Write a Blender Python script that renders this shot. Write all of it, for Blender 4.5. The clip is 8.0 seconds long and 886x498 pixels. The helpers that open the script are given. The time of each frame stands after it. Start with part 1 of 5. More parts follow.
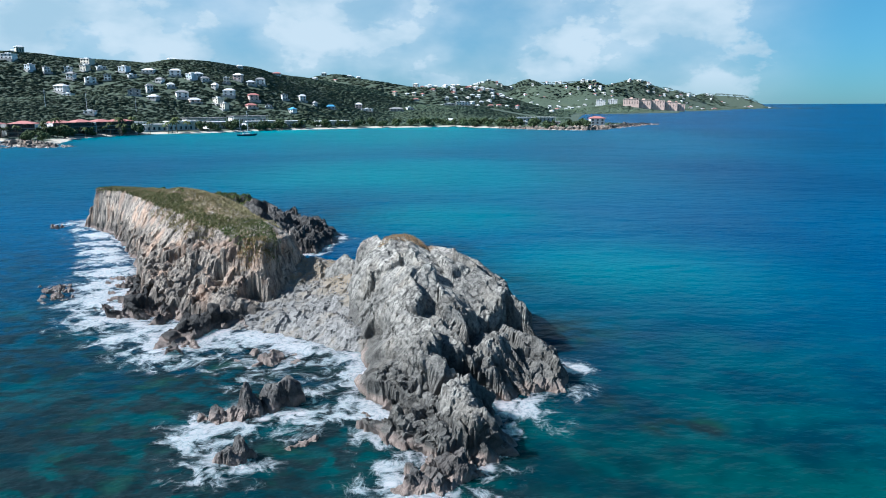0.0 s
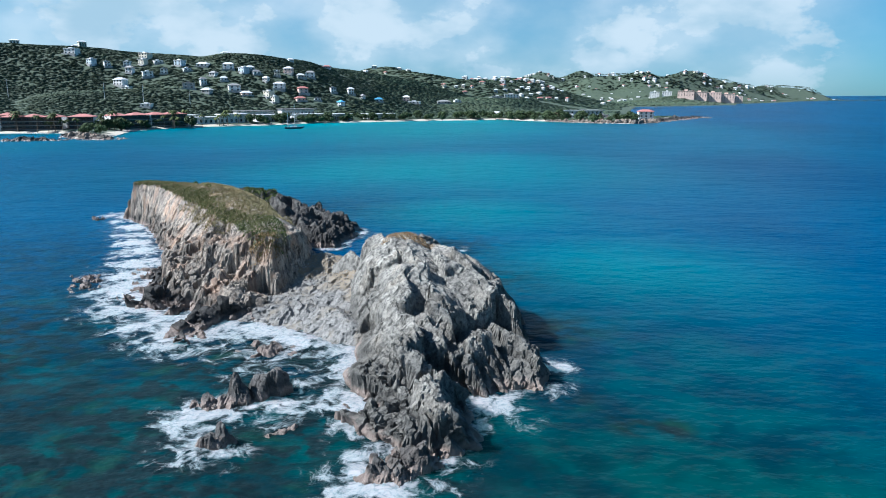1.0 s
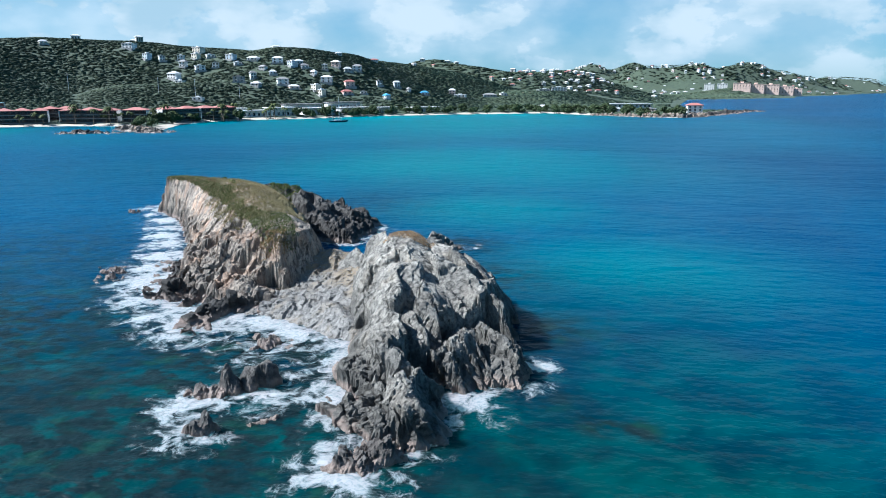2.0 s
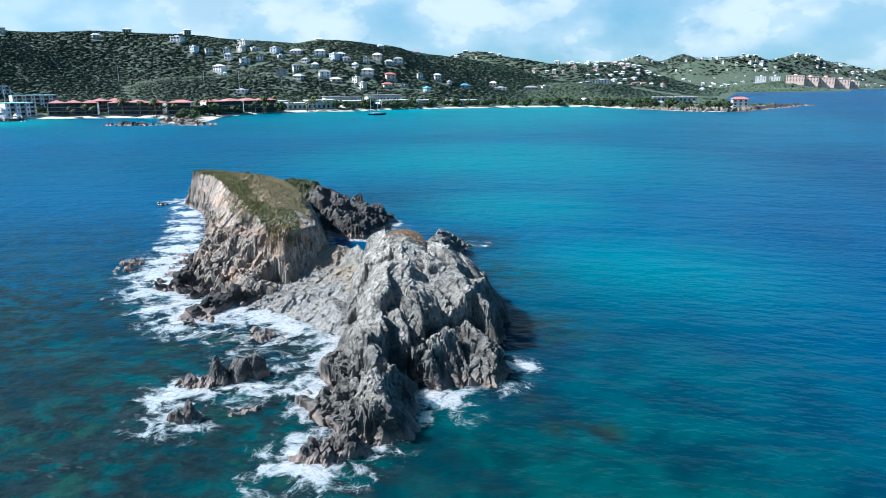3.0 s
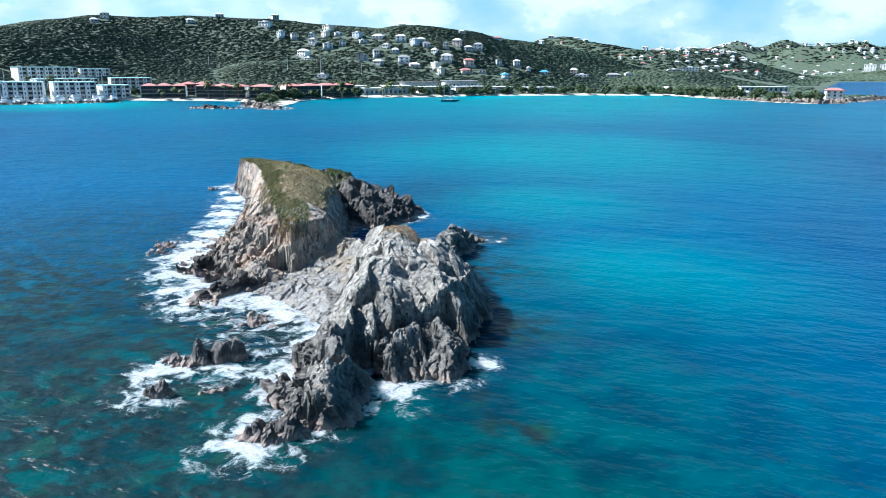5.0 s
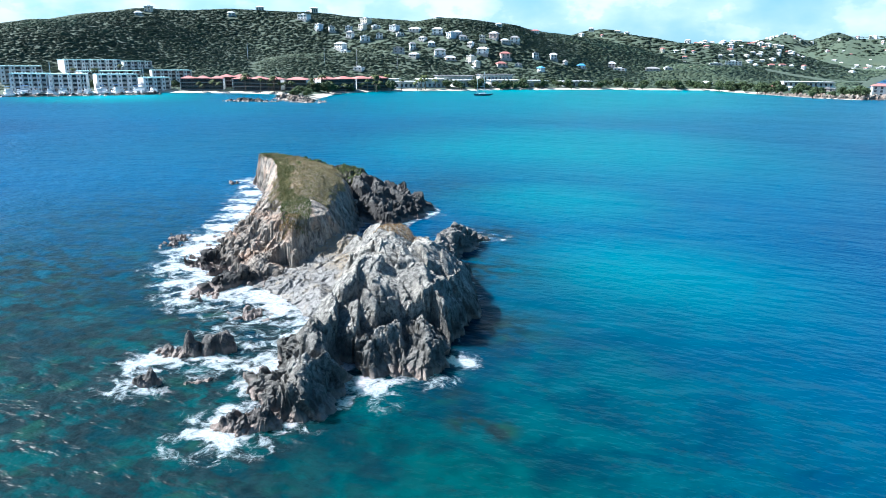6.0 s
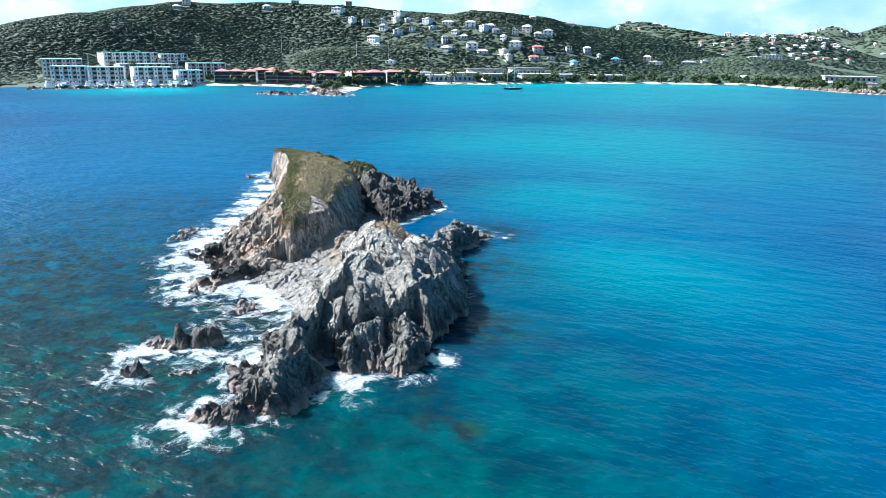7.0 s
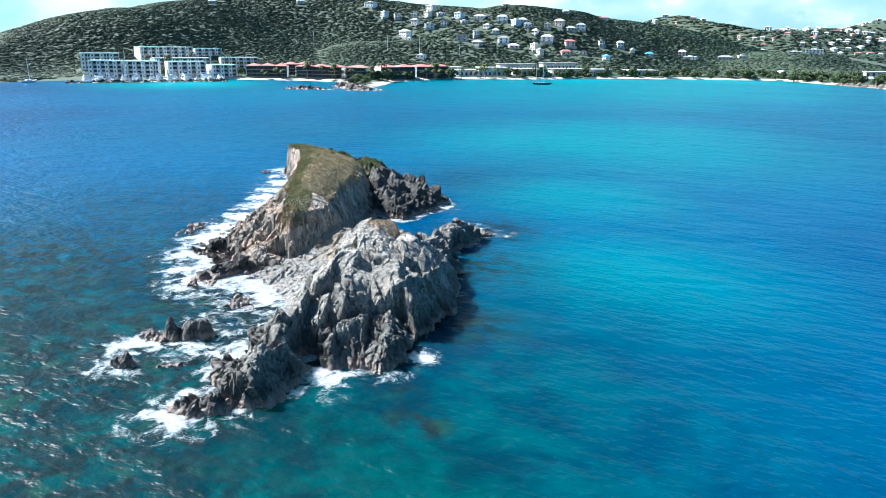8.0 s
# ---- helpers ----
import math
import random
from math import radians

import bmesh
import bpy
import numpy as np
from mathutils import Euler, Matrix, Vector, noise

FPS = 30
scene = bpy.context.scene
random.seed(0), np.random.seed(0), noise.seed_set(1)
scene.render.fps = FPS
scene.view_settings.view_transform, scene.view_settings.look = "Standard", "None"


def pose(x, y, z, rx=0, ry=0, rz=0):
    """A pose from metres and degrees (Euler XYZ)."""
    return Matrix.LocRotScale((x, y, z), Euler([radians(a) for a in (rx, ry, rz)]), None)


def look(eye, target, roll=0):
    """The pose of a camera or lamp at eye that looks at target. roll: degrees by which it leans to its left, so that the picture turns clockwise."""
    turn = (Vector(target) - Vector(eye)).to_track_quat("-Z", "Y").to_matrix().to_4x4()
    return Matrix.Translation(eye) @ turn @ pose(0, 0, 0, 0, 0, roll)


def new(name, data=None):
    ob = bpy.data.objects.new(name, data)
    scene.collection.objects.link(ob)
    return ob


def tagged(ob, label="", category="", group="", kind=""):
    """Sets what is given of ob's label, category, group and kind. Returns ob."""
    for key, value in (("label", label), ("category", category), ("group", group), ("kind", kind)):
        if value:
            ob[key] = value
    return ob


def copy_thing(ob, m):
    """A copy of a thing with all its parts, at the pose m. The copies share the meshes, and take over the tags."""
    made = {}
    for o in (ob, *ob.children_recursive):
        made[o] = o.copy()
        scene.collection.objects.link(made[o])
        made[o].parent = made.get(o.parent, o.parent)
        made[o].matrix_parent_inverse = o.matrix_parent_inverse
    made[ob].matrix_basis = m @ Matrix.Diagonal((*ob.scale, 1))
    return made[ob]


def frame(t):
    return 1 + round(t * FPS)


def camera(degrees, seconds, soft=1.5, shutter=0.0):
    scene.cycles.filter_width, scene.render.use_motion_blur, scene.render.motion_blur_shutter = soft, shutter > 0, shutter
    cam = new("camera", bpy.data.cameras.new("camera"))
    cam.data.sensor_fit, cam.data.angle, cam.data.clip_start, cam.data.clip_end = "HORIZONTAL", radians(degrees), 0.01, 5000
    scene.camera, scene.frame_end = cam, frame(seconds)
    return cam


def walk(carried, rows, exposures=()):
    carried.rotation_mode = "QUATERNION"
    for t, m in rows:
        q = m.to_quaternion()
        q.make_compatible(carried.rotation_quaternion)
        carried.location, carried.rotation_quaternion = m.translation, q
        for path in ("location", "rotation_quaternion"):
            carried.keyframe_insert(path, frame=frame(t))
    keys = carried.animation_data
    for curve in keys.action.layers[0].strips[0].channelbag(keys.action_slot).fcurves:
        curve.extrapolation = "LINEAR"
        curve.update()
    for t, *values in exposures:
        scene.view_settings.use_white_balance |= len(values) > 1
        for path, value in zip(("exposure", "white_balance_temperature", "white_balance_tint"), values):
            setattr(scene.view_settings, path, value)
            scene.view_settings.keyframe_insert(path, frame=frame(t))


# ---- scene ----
cam = camera(64.5, 8.0, soft=1.0)
METRES, EYE, TILT, LEAN, TURN = 40.0, 20.0, -11.7, 0.0, 0.0
ROWS = [
    (0.0, 0.0, 0.0, 0.0, 0.0, 0.0, -0.0),
    (0.5, 0.0599, -0.0217, 0.0073, 2.03, -0.31, -0.41),
    (1.0, 0.1202, -0.0418, 0.016, 4.05, -0.67, -0.82),
    (1.5, 0.1818, -0.0584, 0.0252, 6.08, -1.01, -1.21),
    (3.0, 0.3667, -0.0887, 0.0575, 11.51, -2.13, -2.39),
    (3.5, 0.4276, -0.0928, 0.0689, 13.22, -2.52, -2.85),
    (4.0, 0.4877, -0.095, 0.0802, 14.92, -2.91, -3.36),
    (4.5, 0.5482, -0.0952, 0.093, 16.61, -3.34, -3.83),
    (6.0, 0.7352, -0.0868, 0.1361, 21.45, -4.62, -5.05),
    (6.5, 0.7925, -0.0741, 0.1494, 22.88, -5.06, -5.35),
    (7.0, 0.8508, -0.0613, 0.1639, 24.33, -5.47, -5.67),
    (7.5, 0.9078, -0.0461, 0.1776, 25.78, -5.87, -5.95),
    (8.0, 0.9613, -0.0305, 0.1905, 27.13, -6.24, -6.2),
]
walk(cam, [(t, pose(0, 0, EYE, TILT, LEAN, TURN) @ pose(METRES * x, METRES * y, METRES * z, 90 + pitch, roll, yaw)) for t, x, y, z, yaw, pitch, roll in ROWS], [(0.0, 1.15, 5600, 8), (4.0, 1.56, 5600, 8), (8.0, 1.91, 5800, 8)])


# ---- light ----
SUN_AZ, SUN_EL = radians(266), radians(43)
sun_dir = Vector((math.sin(SUN_AZ) * math.cos(SUN_EL), math.cos(SUN_AZ) * math.cos(SUN_EL), math.sin(SUN_EL)))
sun = new("sun", bpy.data.lights.new("sun", "SUN"))
sun.data.energy, sun.data.angle, sun.data.color = 5.0, radians(0.5), (1.0, 0.95, 0.88)
sun.matrix_world = look(sun_dir * 300, (0, 0, 0))


class Nodes:
    """Short hand for building node trees."""

    def __init__(self, tree):
        self.tree = tree

    def add(self, kind, values=None, **settings):
        node = self.tree.nodes.new(kind)
        for key, value in settings.items():
            setattr(node, key, value)
        for key, value in (values or {}).items():
            if isinstance(value, bpy.types.NodeSocket):
                self.tree.links.new(value, node.inputs[key])
            else:
                node.inputs[key].default_value = value
        return node

    def noise(self, vector, scale, detail=4.0, rough=0.55, distort=0.0):
        return self.add("ShaderNodeTexNoise", {"Vector": vector, "Scale": scale, "Detail": detail, "Roughness": rough, "Distortion": distort}).outputs["Fac"]

    def cells(self, vector, scale, feature="F1", out="Distance"):
        return self.add("ShaderNodeTexVoronoi", {"Vector": vector, "Scale": scale}, feature=feature).outputs[out]

    def steps(self, value, low, high, to_low=0.0, to_high=1.0, smooth=True):
        return self.add("ShaderNodeMapRange", {"Value": value, "From Min": low, "From Max": high, "To Min": to_low, "To Max": to_high},
                        interpolation_type="SMOOTHSTEP" if smooth else "LINEAR").outputs["Result"]

    def math(self, how, a, b=0.0, c=0.0):
        return self.add("ShaderNodeMath", {0: a, 1: b, 2: c}, operation=how).outputs[0]

    def mix(self, factor, a, b):
        node = self.add("ShaderNodeMix", data_type="RGBA", clamp_factor=True)
        for key, value in ((0, factor), (6, a), (7, b)):
            if isinstance(value, bpy.types.NodeSocket):
                self.tree.links.new(value, node.inputs[key])
            else:
                node.inputs[key].default_value = value if key == 0 else (*value, 1)
        return node.outputs[2]

    def stretch(self, vector, x, y, z, turn=0.0):
        return self.add("ShaderNodeMapping", {"Vector": vector, "Scale": (x, y, z), "Rotation": (0, 0, turn)}).outputs[0]


def make_sky():
    world = bpy.data.worlds.new("sky")
    scene.world = world
    world.use_nodes = True
    world.node_tree.nodes.clear()
    n = Nodes(world.node_tree)
    sky = n.add("ShaderNodeTexSky", sky_type="NISHITA", sun_disc=False, sun_elevation=SUN_EL, sun_rotation=SUN_AZ,
                altitude=0, air_density=1.0, dust_density=0.2, ozone_density=2.0)
    way = n.add("ShaderNodeTexCoord").outputs["Generated"]
    parts = n.add("ShaderNodeSeparateXYZ", {0: way})
    # clouds thin out to the east and pile up in low banks
    flat = n.stretch(way, 1.0, 1.0, 1.7)
    big = n.noise(flat, 4.2, 3.0, 0.5)
    fine = n.noise(flat, 11.0, 8.0, 0.56)
    cover = n.math("ADD", n.math("MULTIPLY", big, 0.5), n.math("MULTIPLY", fine, 0.62))
    east = n.steps(parts.outputs[0], 0.3, 0.55, 0.0, 0.25)
    cover = n.math("SUBTRACT", cover, east)
    mask = n.steps(cover, 0.49, 0.595)
    veil = n.math("MULTIPLY", n.steps(n.math("ADD", big, n.math("MULTIPLY", fine, 0.4)), 0.45, 0.72, 0.3, 0.75), n.steps(parts.outputs[0], 0.3, 0.5, 1.0, 0.0))
    mask = n.math("MAXIMUM", mask, veil)
    mask = n.math("MULTIPLY", mask, n.steps(parts.outputs[2], 0.0, 0.05, 0.55, 0.95))
    mask = n.math("MULTIPLY", mask, n.steps(parts.outputs[2], 0.2, 0.42, 1.0, 0.08))
    shade = n.steps(n.noise(n.stretch(way, 1.0, 1.0, 2.0), 8.0, 5.0, 0.5), 0.38, 0.62)
    cloud = n.mix(shade, (5.6, 7.6, 8.5), (8.6, 9.7, 10.0))
    tint = n.add("ShaderNodeMix", {0: 1.0}, data_type="RGBA", blend_type="MULTIPLY")
    n.tree.links.new(sky.outputs[0], tint.inputs[6])
    n.tree.links.new(n.mix(n.steps(parts.outputs[2], 0.0, 0.16), (0.36, 0.82, 1.22), (0.5, 1.02, 1.2)), tint.inputs[7])
    colour = n.mix(mask, (0, 0, 0), cloud)
    mixed = colour.node
    n.tree.links.new(tint.outputs[2], mixed.inputs[6])
    back = n.add("ShaderNodeBackground", {"Color": colour, "Strength": 0.036})
    out = n.add("ShaderNodeOutputWorld")
    n.tree.links.new(back.outputs[0], out.inputs[0])


make_sky()


# ---- materials ----
def material(name, build, bump=None):
    mat = bpy.data.materials.new(name)
    mat.use_nodes = True
    mat.node_tree.nodes.clear()
    n = Nodes(mat.node_tree)
    n.place = n.add("ShaderNodeNewGeometry").outputs["Position"]
    shader = n.add("ShaderNodeBsdfPrincipled")
    out = n.add("ShaderNodeOutputMaterial")
    mat.node_tree.links.new(shader.outputs[0], out.inputs[0])
    n.out = out
    n.shader = shader

    def put(**values):
        for key, value in values.items():
            key = {"color": "Base Color", "rough": "Roughness", "metal": "Metallic", "normal": "Normal", "ior": "IOR", "gloss": "Specular IOR Level"}[key]
            if isinstance(value, bpy.types.NodeSocket):
                mat.node_tree.links.new(value, shader.inputs[key])
            else:
                shader.inputs[key].default_value = (*value, 1) if key == "Base Color" else value

    n.put = put
    build(n)
    return mat


def relief(n, height, strength, distance):
    return n.add("ShaderNodeBump", {"Height": height, "Strength": strength, "Distance": distance}).outputs[0]


def rock_material(name, pale, dark, warm, warm_amount, ribs, wet=0.7, reach=3.4):
    """Fractured rock: pale weathered faces, cracks with their shade coloured in, dark lichen, warm oxide streaks, a
    wet, algae-brown tide band.
    """
    def build(n):
        p = n.place
        z = n.add("ShaderNodeSeparateXYZ", {0: p}).outputs[2]
        tall = n.stretch(p, 1.0, 1.0, 0.16 if ribs else 0.8)
        broad = n.noise(p, 0.22, 3.0)
        grain = n.noise(tall, 2.6, 8.0, 0.65)
        fine = n.noise(p, 8.0, 5.0, 0.7)
        colour = n.mix(n.steps(grain, 0.37, 0.58), dark, pale)
        colour = n.mix(n.math("MULTIPLY", n.steps(n.noise(n.stretch(p, 0.5, 0.5, 0.16), 0.9, 4.0), 0.48, 0.64), warm_amount), colour, warm)
        colour = n.mix(n.steps(broad, 0.42, 0.62, 0.0, 0.45), colour, dark)
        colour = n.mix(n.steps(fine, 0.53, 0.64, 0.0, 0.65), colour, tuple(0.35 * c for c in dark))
        bent = n.add("ShaderNodeVectorMath", {0: tall, 1: n.add("ShaderNodeTexNoise", {"Vector": p, "Scale": 0.6, "Detail": 6.0, "Roughness": 0.62}).outputs["Color"]}, operation="ADD").outputs[0]
        bent = n.add("ShaderNodeVectorMath", {0: bent, 1: n.add("ShaderNodeTexNoise", {"Vector": p, "Scale": 0.6, "Detail": 6.0, "Roughness": 0.62}).outputs["Color"]}, operation="ADD").outputs[0]
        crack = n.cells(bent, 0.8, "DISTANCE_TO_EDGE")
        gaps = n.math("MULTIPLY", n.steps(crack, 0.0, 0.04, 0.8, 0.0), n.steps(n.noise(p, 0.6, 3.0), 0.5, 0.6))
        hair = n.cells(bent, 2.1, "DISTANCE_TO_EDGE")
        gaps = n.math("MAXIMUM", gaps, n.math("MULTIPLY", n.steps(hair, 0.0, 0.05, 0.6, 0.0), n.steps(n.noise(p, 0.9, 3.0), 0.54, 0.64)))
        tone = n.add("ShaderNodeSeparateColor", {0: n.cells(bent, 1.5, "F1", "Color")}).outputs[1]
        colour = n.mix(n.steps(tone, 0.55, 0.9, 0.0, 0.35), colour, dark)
        # rock joints, with the shade down inside them put into the colour as near-black
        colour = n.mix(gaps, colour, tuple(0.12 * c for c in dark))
        level = n.math("ADD", z, n.math("MULTIPLY", n.math("SUBTRACT", n.noise(p, 0.9, 4.0), 0.5), 0.9))
        # spray-darkened lower faces, then a pale pinkish band at the waterline
        splash = n.math("ADD", level, n.math("MULTIPLY", n.math("SUBTRACT", n.noise(p, 0.35, 3.0), 0.5), 5.0))
        colour = n.mix(n.steps(splash, 0.9 * reach, 2.3 * reach, 0.38, 0.0), colour, dark)
        colour = n.mix(n.steps(level, min(1.5, 0.45 * reach), reach, wet, 0.0), colour, tuple(0.42 * c for c in dark))
        colour = n.mix(n.steps(level, 0.35, 0.8, 0.75, 0.0), colour, (0.27, 0.205, 0.17))
        colour = n.mix(n.steps(level, -0.15, 0.15, 0.9, 0.0), colour, (0.05, 0.035, 0.025))
        n.put(color=colour, rough=n.steps(level, 0.1, 0.9, 0.35, 0.9))
        chip = n.add("ShaderNodeSeparateColor", {0: n.cells(bent, 1.5, "F1", "Color")}).outputs[0]
        flake = n.add("ShaderNodeSeparateColor", {0: n.cells(bent, 3.6, "F1", "Color")}).outputs[0]
        height = n.math("ADD", n.math("MULTIPLY", grain, 0.35), n.math("MULTIPLY", fine, 0.16))
        height = n.math("ADD", height, n.math("ADD", n.math("MULTIPLY", chip, 0.3), n.math("MULTIPLY", flake, 0.2)))
        height = n.math("ADD", height, n.math("MULTIPLY", gaps, -0.5))
        n.put(normal=relief(n, height, 1.0, 0.6))
    return material(name, build)


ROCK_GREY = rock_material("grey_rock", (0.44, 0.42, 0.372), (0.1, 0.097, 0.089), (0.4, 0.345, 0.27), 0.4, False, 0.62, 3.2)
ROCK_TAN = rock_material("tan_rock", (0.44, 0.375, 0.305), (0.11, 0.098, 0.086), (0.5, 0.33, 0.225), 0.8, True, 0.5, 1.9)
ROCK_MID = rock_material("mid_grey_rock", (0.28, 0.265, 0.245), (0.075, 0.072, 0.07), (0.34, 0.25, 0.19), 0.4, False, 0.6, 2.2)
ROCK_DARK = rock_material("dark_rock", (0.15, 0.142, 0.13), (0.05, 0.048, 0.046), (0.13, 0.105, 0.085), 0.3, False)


def build_scree(n):
    cell = n.cells(n.place, 4.5, "F1", "Color")
    tone = n.add("ShaderNodeSeparateColor", {0: cell}).outputs[0]
    colour = n.mix(tone, (0.11, 0.108, 0.103), (0.22, 0.215, 0.204))
    colour = n.mix(n.steps(n.noise(n.place, 0.5, 4.0), 0.45, 0.7), colour, (0.19, 0.165, 0.13))
    # brown earth high on the slope, grey shingle below
    rise = n.math("ADD", n.add("ShaderNodeSeparateXYZ", {0: n.place}).outputs[2], n.math("MULTIPLY", n.noise(n.place, 0.6, 4.0), 1.6))
    colour = n.mix(n.steps(rise, 3.0, 4.0, 0.0, 0.85), colour, (0.2, 0.16, 0.11))
    n.put(color=colour, rough=0.9)
    n.put(normal=relief(n, n.cells(n.place, 4.5), -0.6, 0.08))


SCREE = material("scree", build_scree)


def build_water(n):
    p = n.place
    look_up = lambda name: n.add("ShaderNodeAttribute", attribute_name=name).outputs["Fac"]
    shoal, reef, surf = look_up("shoal"), look_up("reef"), look_up("surf")
    # body colour: deep blue, turquoise over sand, dark coral heads
    green = look_up("green")
    drift = n.noise(n.stretch(p, 1.0, 0.6, 1.0), 0.012, 4.0)
    body = n.mix(n.steps(drift, 0.35, 0.65), (0.0003, 0.034, 0.093), (0.0004, 0.052, 0.124))
    body = n.mix(n.steps(shoal, 0.0, 0.55), body, (0.0005, 0.118, 0.148))
    body = n.mix(n.steps(shoal, 0.5, 1.0), body, (0.005, 0.21, 0.25))
    floor = n.mix(n.steps(n.noise(p, 0.14, 5.0, 0.6, 0.5), 0.38, 0.62), (0.0005, 0.018, 0.026), (0.001, 0.044, 0.047))
    body = n.mix(green, body, floor)
    heads = n.noise(n.stretch(p, 0.8, 1.2, 1.0, radians(35)), 0.5, 6.0, 0.6, 0.4)
    heads2 = n.noise(p, 0.9, 5.0, 0.7)
    coral = n.mix(n.steps(heads2, 0.35, 0.65), (0.004, 0.011, 0.014), (0.008, 0.021, 0.025))
    coral = n.mix(n.steps(n.noise(p, 0.3, 4.0), 0.52, 0.7, 0.0, 0.6), coral, (0.007, 0.048, 0.036))
    patch = n.math("MULTIPLY", n.steps(reef, 0.0, 1.0, 0.0, 1.6, False), n.steps(heads, 0.4, 0.56, 0.12, 1.0))
    body = n.mix(patch, body, coral)
    # surf: churned white at its heart, torn into lace and threads at the edge
    drift_by = n.add("ShaderNodeTexNoise", {"Vector": p, "Scale": 0.35, "Detail": 4.0}).outputs["Color"]
    swirl = n.add("ShaderNodeVectorMath", {0: drift_by, 1: (2.6, 2.6, 0.0)}, operation="MULTIPLY").outputs[0]
    flow = n.add("ShaderNodeVectorMath", {0: n.stretch(p, 1.0, 1.0, 0.0), 1: swirl}, operation="ADD").outputs[0]
    torn = n.noise(flow, 0.6, 10.0, 0.7, 0.3)
    wild = n.math("ADD", surf, n.math("MULTIPLY", n.math("SUBTRACT", torn, 0.5), 3.0))
    churn = n.noise(flow, 3.0, 6.0, 0.75)
    solid = n.math("MULTIPLY", n.steps(wild, 0.42, 0.8), n.steps(churn, 0.36, 0.54, 0.5, 1.0))
    lace = n.steps(n.cells(flow, 0.75, "DISTANCE_TO_EDGE"), 0.0, 0.075, 1.0, 0.0)
    lace2 = n.steps(n.cells(flow, 1.9, "DISTANCE_TO_EDGE"), 0.0, 0.09, 0.8, 0.0)
    threads = n.math("MULTIPLY", n.math("MAXIMUM", lace, lace2), n.steps(wild, 0.25, 0.7))
    threads = n.math("MULTIPLY", threads, n.steps(churn, 0.42, 0.56, 0.15, 0.95))
    foam = n.math("MAXIMUM", solid, threads)
    foam = n.math("MULTIPLY", foam, n.steps(surf, 0.08, 0.3))
    milky = n.math("MULTIPLY", n.steps(wild, 0.35, 1.0, 0.0, 0.55), n.steps(surf, 0.15, 0.5))
    body = n.mix(milky, body, (0.115, 0.3, 0.36))
    colour = n.mix(foam, body, (0.39, 0.415, 0.43))
    # wind sea: long swell, waves of two metres and ripples between them
    swell = n.noise(n.stretch(p, 0.5, 1.0, 1.0, radians(14)), 0.14, 2.0, 0.5)
    wave = n.noise(n.stretch(p, 0.5, 1.0, 1.0, radians(10)), 0.5, 2.0, 0.5)
    ripple = n.noise(n.stretch(p, 0.6, 1.0, 1.0, radians(-14)), 1.5, 2.0, 0.5)
    gust = n.steps(n.noise(n.stretch(p, 0.5, 1.0, 1.0, radians(20)), 0.035, 3.0), 0.35, 0.65, 0.55, 1.15)
    height = n.math("ADD", n.math("MULTIPLY", wave, 0.66), n.math("MULTIPLY", ripple, 0.26))
    height = n.math("ADD", n.math("MULTIPLY", height, gust), n.math("MULTIPLY", swell, 0.75))
    height = n.math("ADD", height, n.math("MULTIPLY", foam, 0.12))
    n.put(color=colour, rough=n.steps(foam, 0.0, 1.0, 0.36, 0.85), ior=1.33, gloss=0.055, normal=relief(n, height, 1.0, 1.0))
    n.shader.subsurface_method = "BURLEY"
    n.shader.inputs["Subsurface Weight"].default_value = 0.7
    n.shader.inputs["Subsurface Radius"].default_value = (0.6, 1.0, 1.0)
    n.shader.inputs["Subsurface Scale"].default_value = 3.0
    # shallow water lets the rock feet show
    clear = n.add("ShaderNodeBsdfTransparent", {"Color": (0.14, 0.42, 0.47, 1)})
    near = n.math("MULTIPLY", look_up("clear"), n.math("SUBTRACT", 1.0, foam))
    blend = n.add("ShaderNodeMixShader", {0: n.math("MULTIPLY", near, 0.3)})
    n.tree.links.new(n.shader.outputs[0], blend.inputs[1])
    n.tree.links.new(clear.outputs[0], blend.inputs[2])
    n.tree.links.new(blend.outputs[0], n.out.inputs[0])


WATER = material("sea_water", build_water)


def build_land(n):
    p = n.place
    z = n.add("ShaderNodeSeparateXYZ", {0: p}).outputs[2]
    scrub = n.mix(n.steps(n.noise(p, 0.09, 6.0, 0.65), 0.35, 0.65), (0.037, 0.058, 0.038), (0.049, 0.073, 0.045))
    scrub = n.mix(n.steps(n.noise(p, 0.012, 4.0), 0.56, 0.72, 0.0, 0.5), scrub, (0.064, 0.077, 0.041))
    bare = n.math("ADD", n.add("ShaderNodeVectorMath", {0: p, 1: (-8.0, 850.0, 14.0)}, operation="DISTANCE").outputs["Value"], n.math("MULTIPLY", n.noise(p, 0.05, 4.0), 30.0))
    ground = n.mix(n.steps(bare, 34, 44, 1.0, 0.0), scrub, (0.3, 0.25, 0.17))
    sand = n.mix(n.noise(p, 0.4, 4.0), (0.34, 0.3, 0.24), (0.47, 0.43, 0.36))
    edge = n.math("ADD", z, n.math("MULTIPLY", n.math("SUBTRACT", n.noise(p, 0.06, 3.0), 0.5), 1.6))
    west = n.steps(n.add("ShaderNodeSeparateXYZ", {0: p}).outputs[0], -366, -356, 1.0, 0.0)
    north = n.steps(n.add("ShaderNodeSeparateXYZ", {0: p}).outputs[1], 668, 690)
    n.put(color=n.mix(n.math("MAXIMUM", n.math("MAXIMUM", west, north), n.steps(edge, 0.8, 1.2)), sand, ground), rough=0.95)
    n.put(normal=relief(n, n.noise(p, 0.25, 6.0, 0.7), 0.4, 0.8))


LAND = material("scrub_land", build_land)


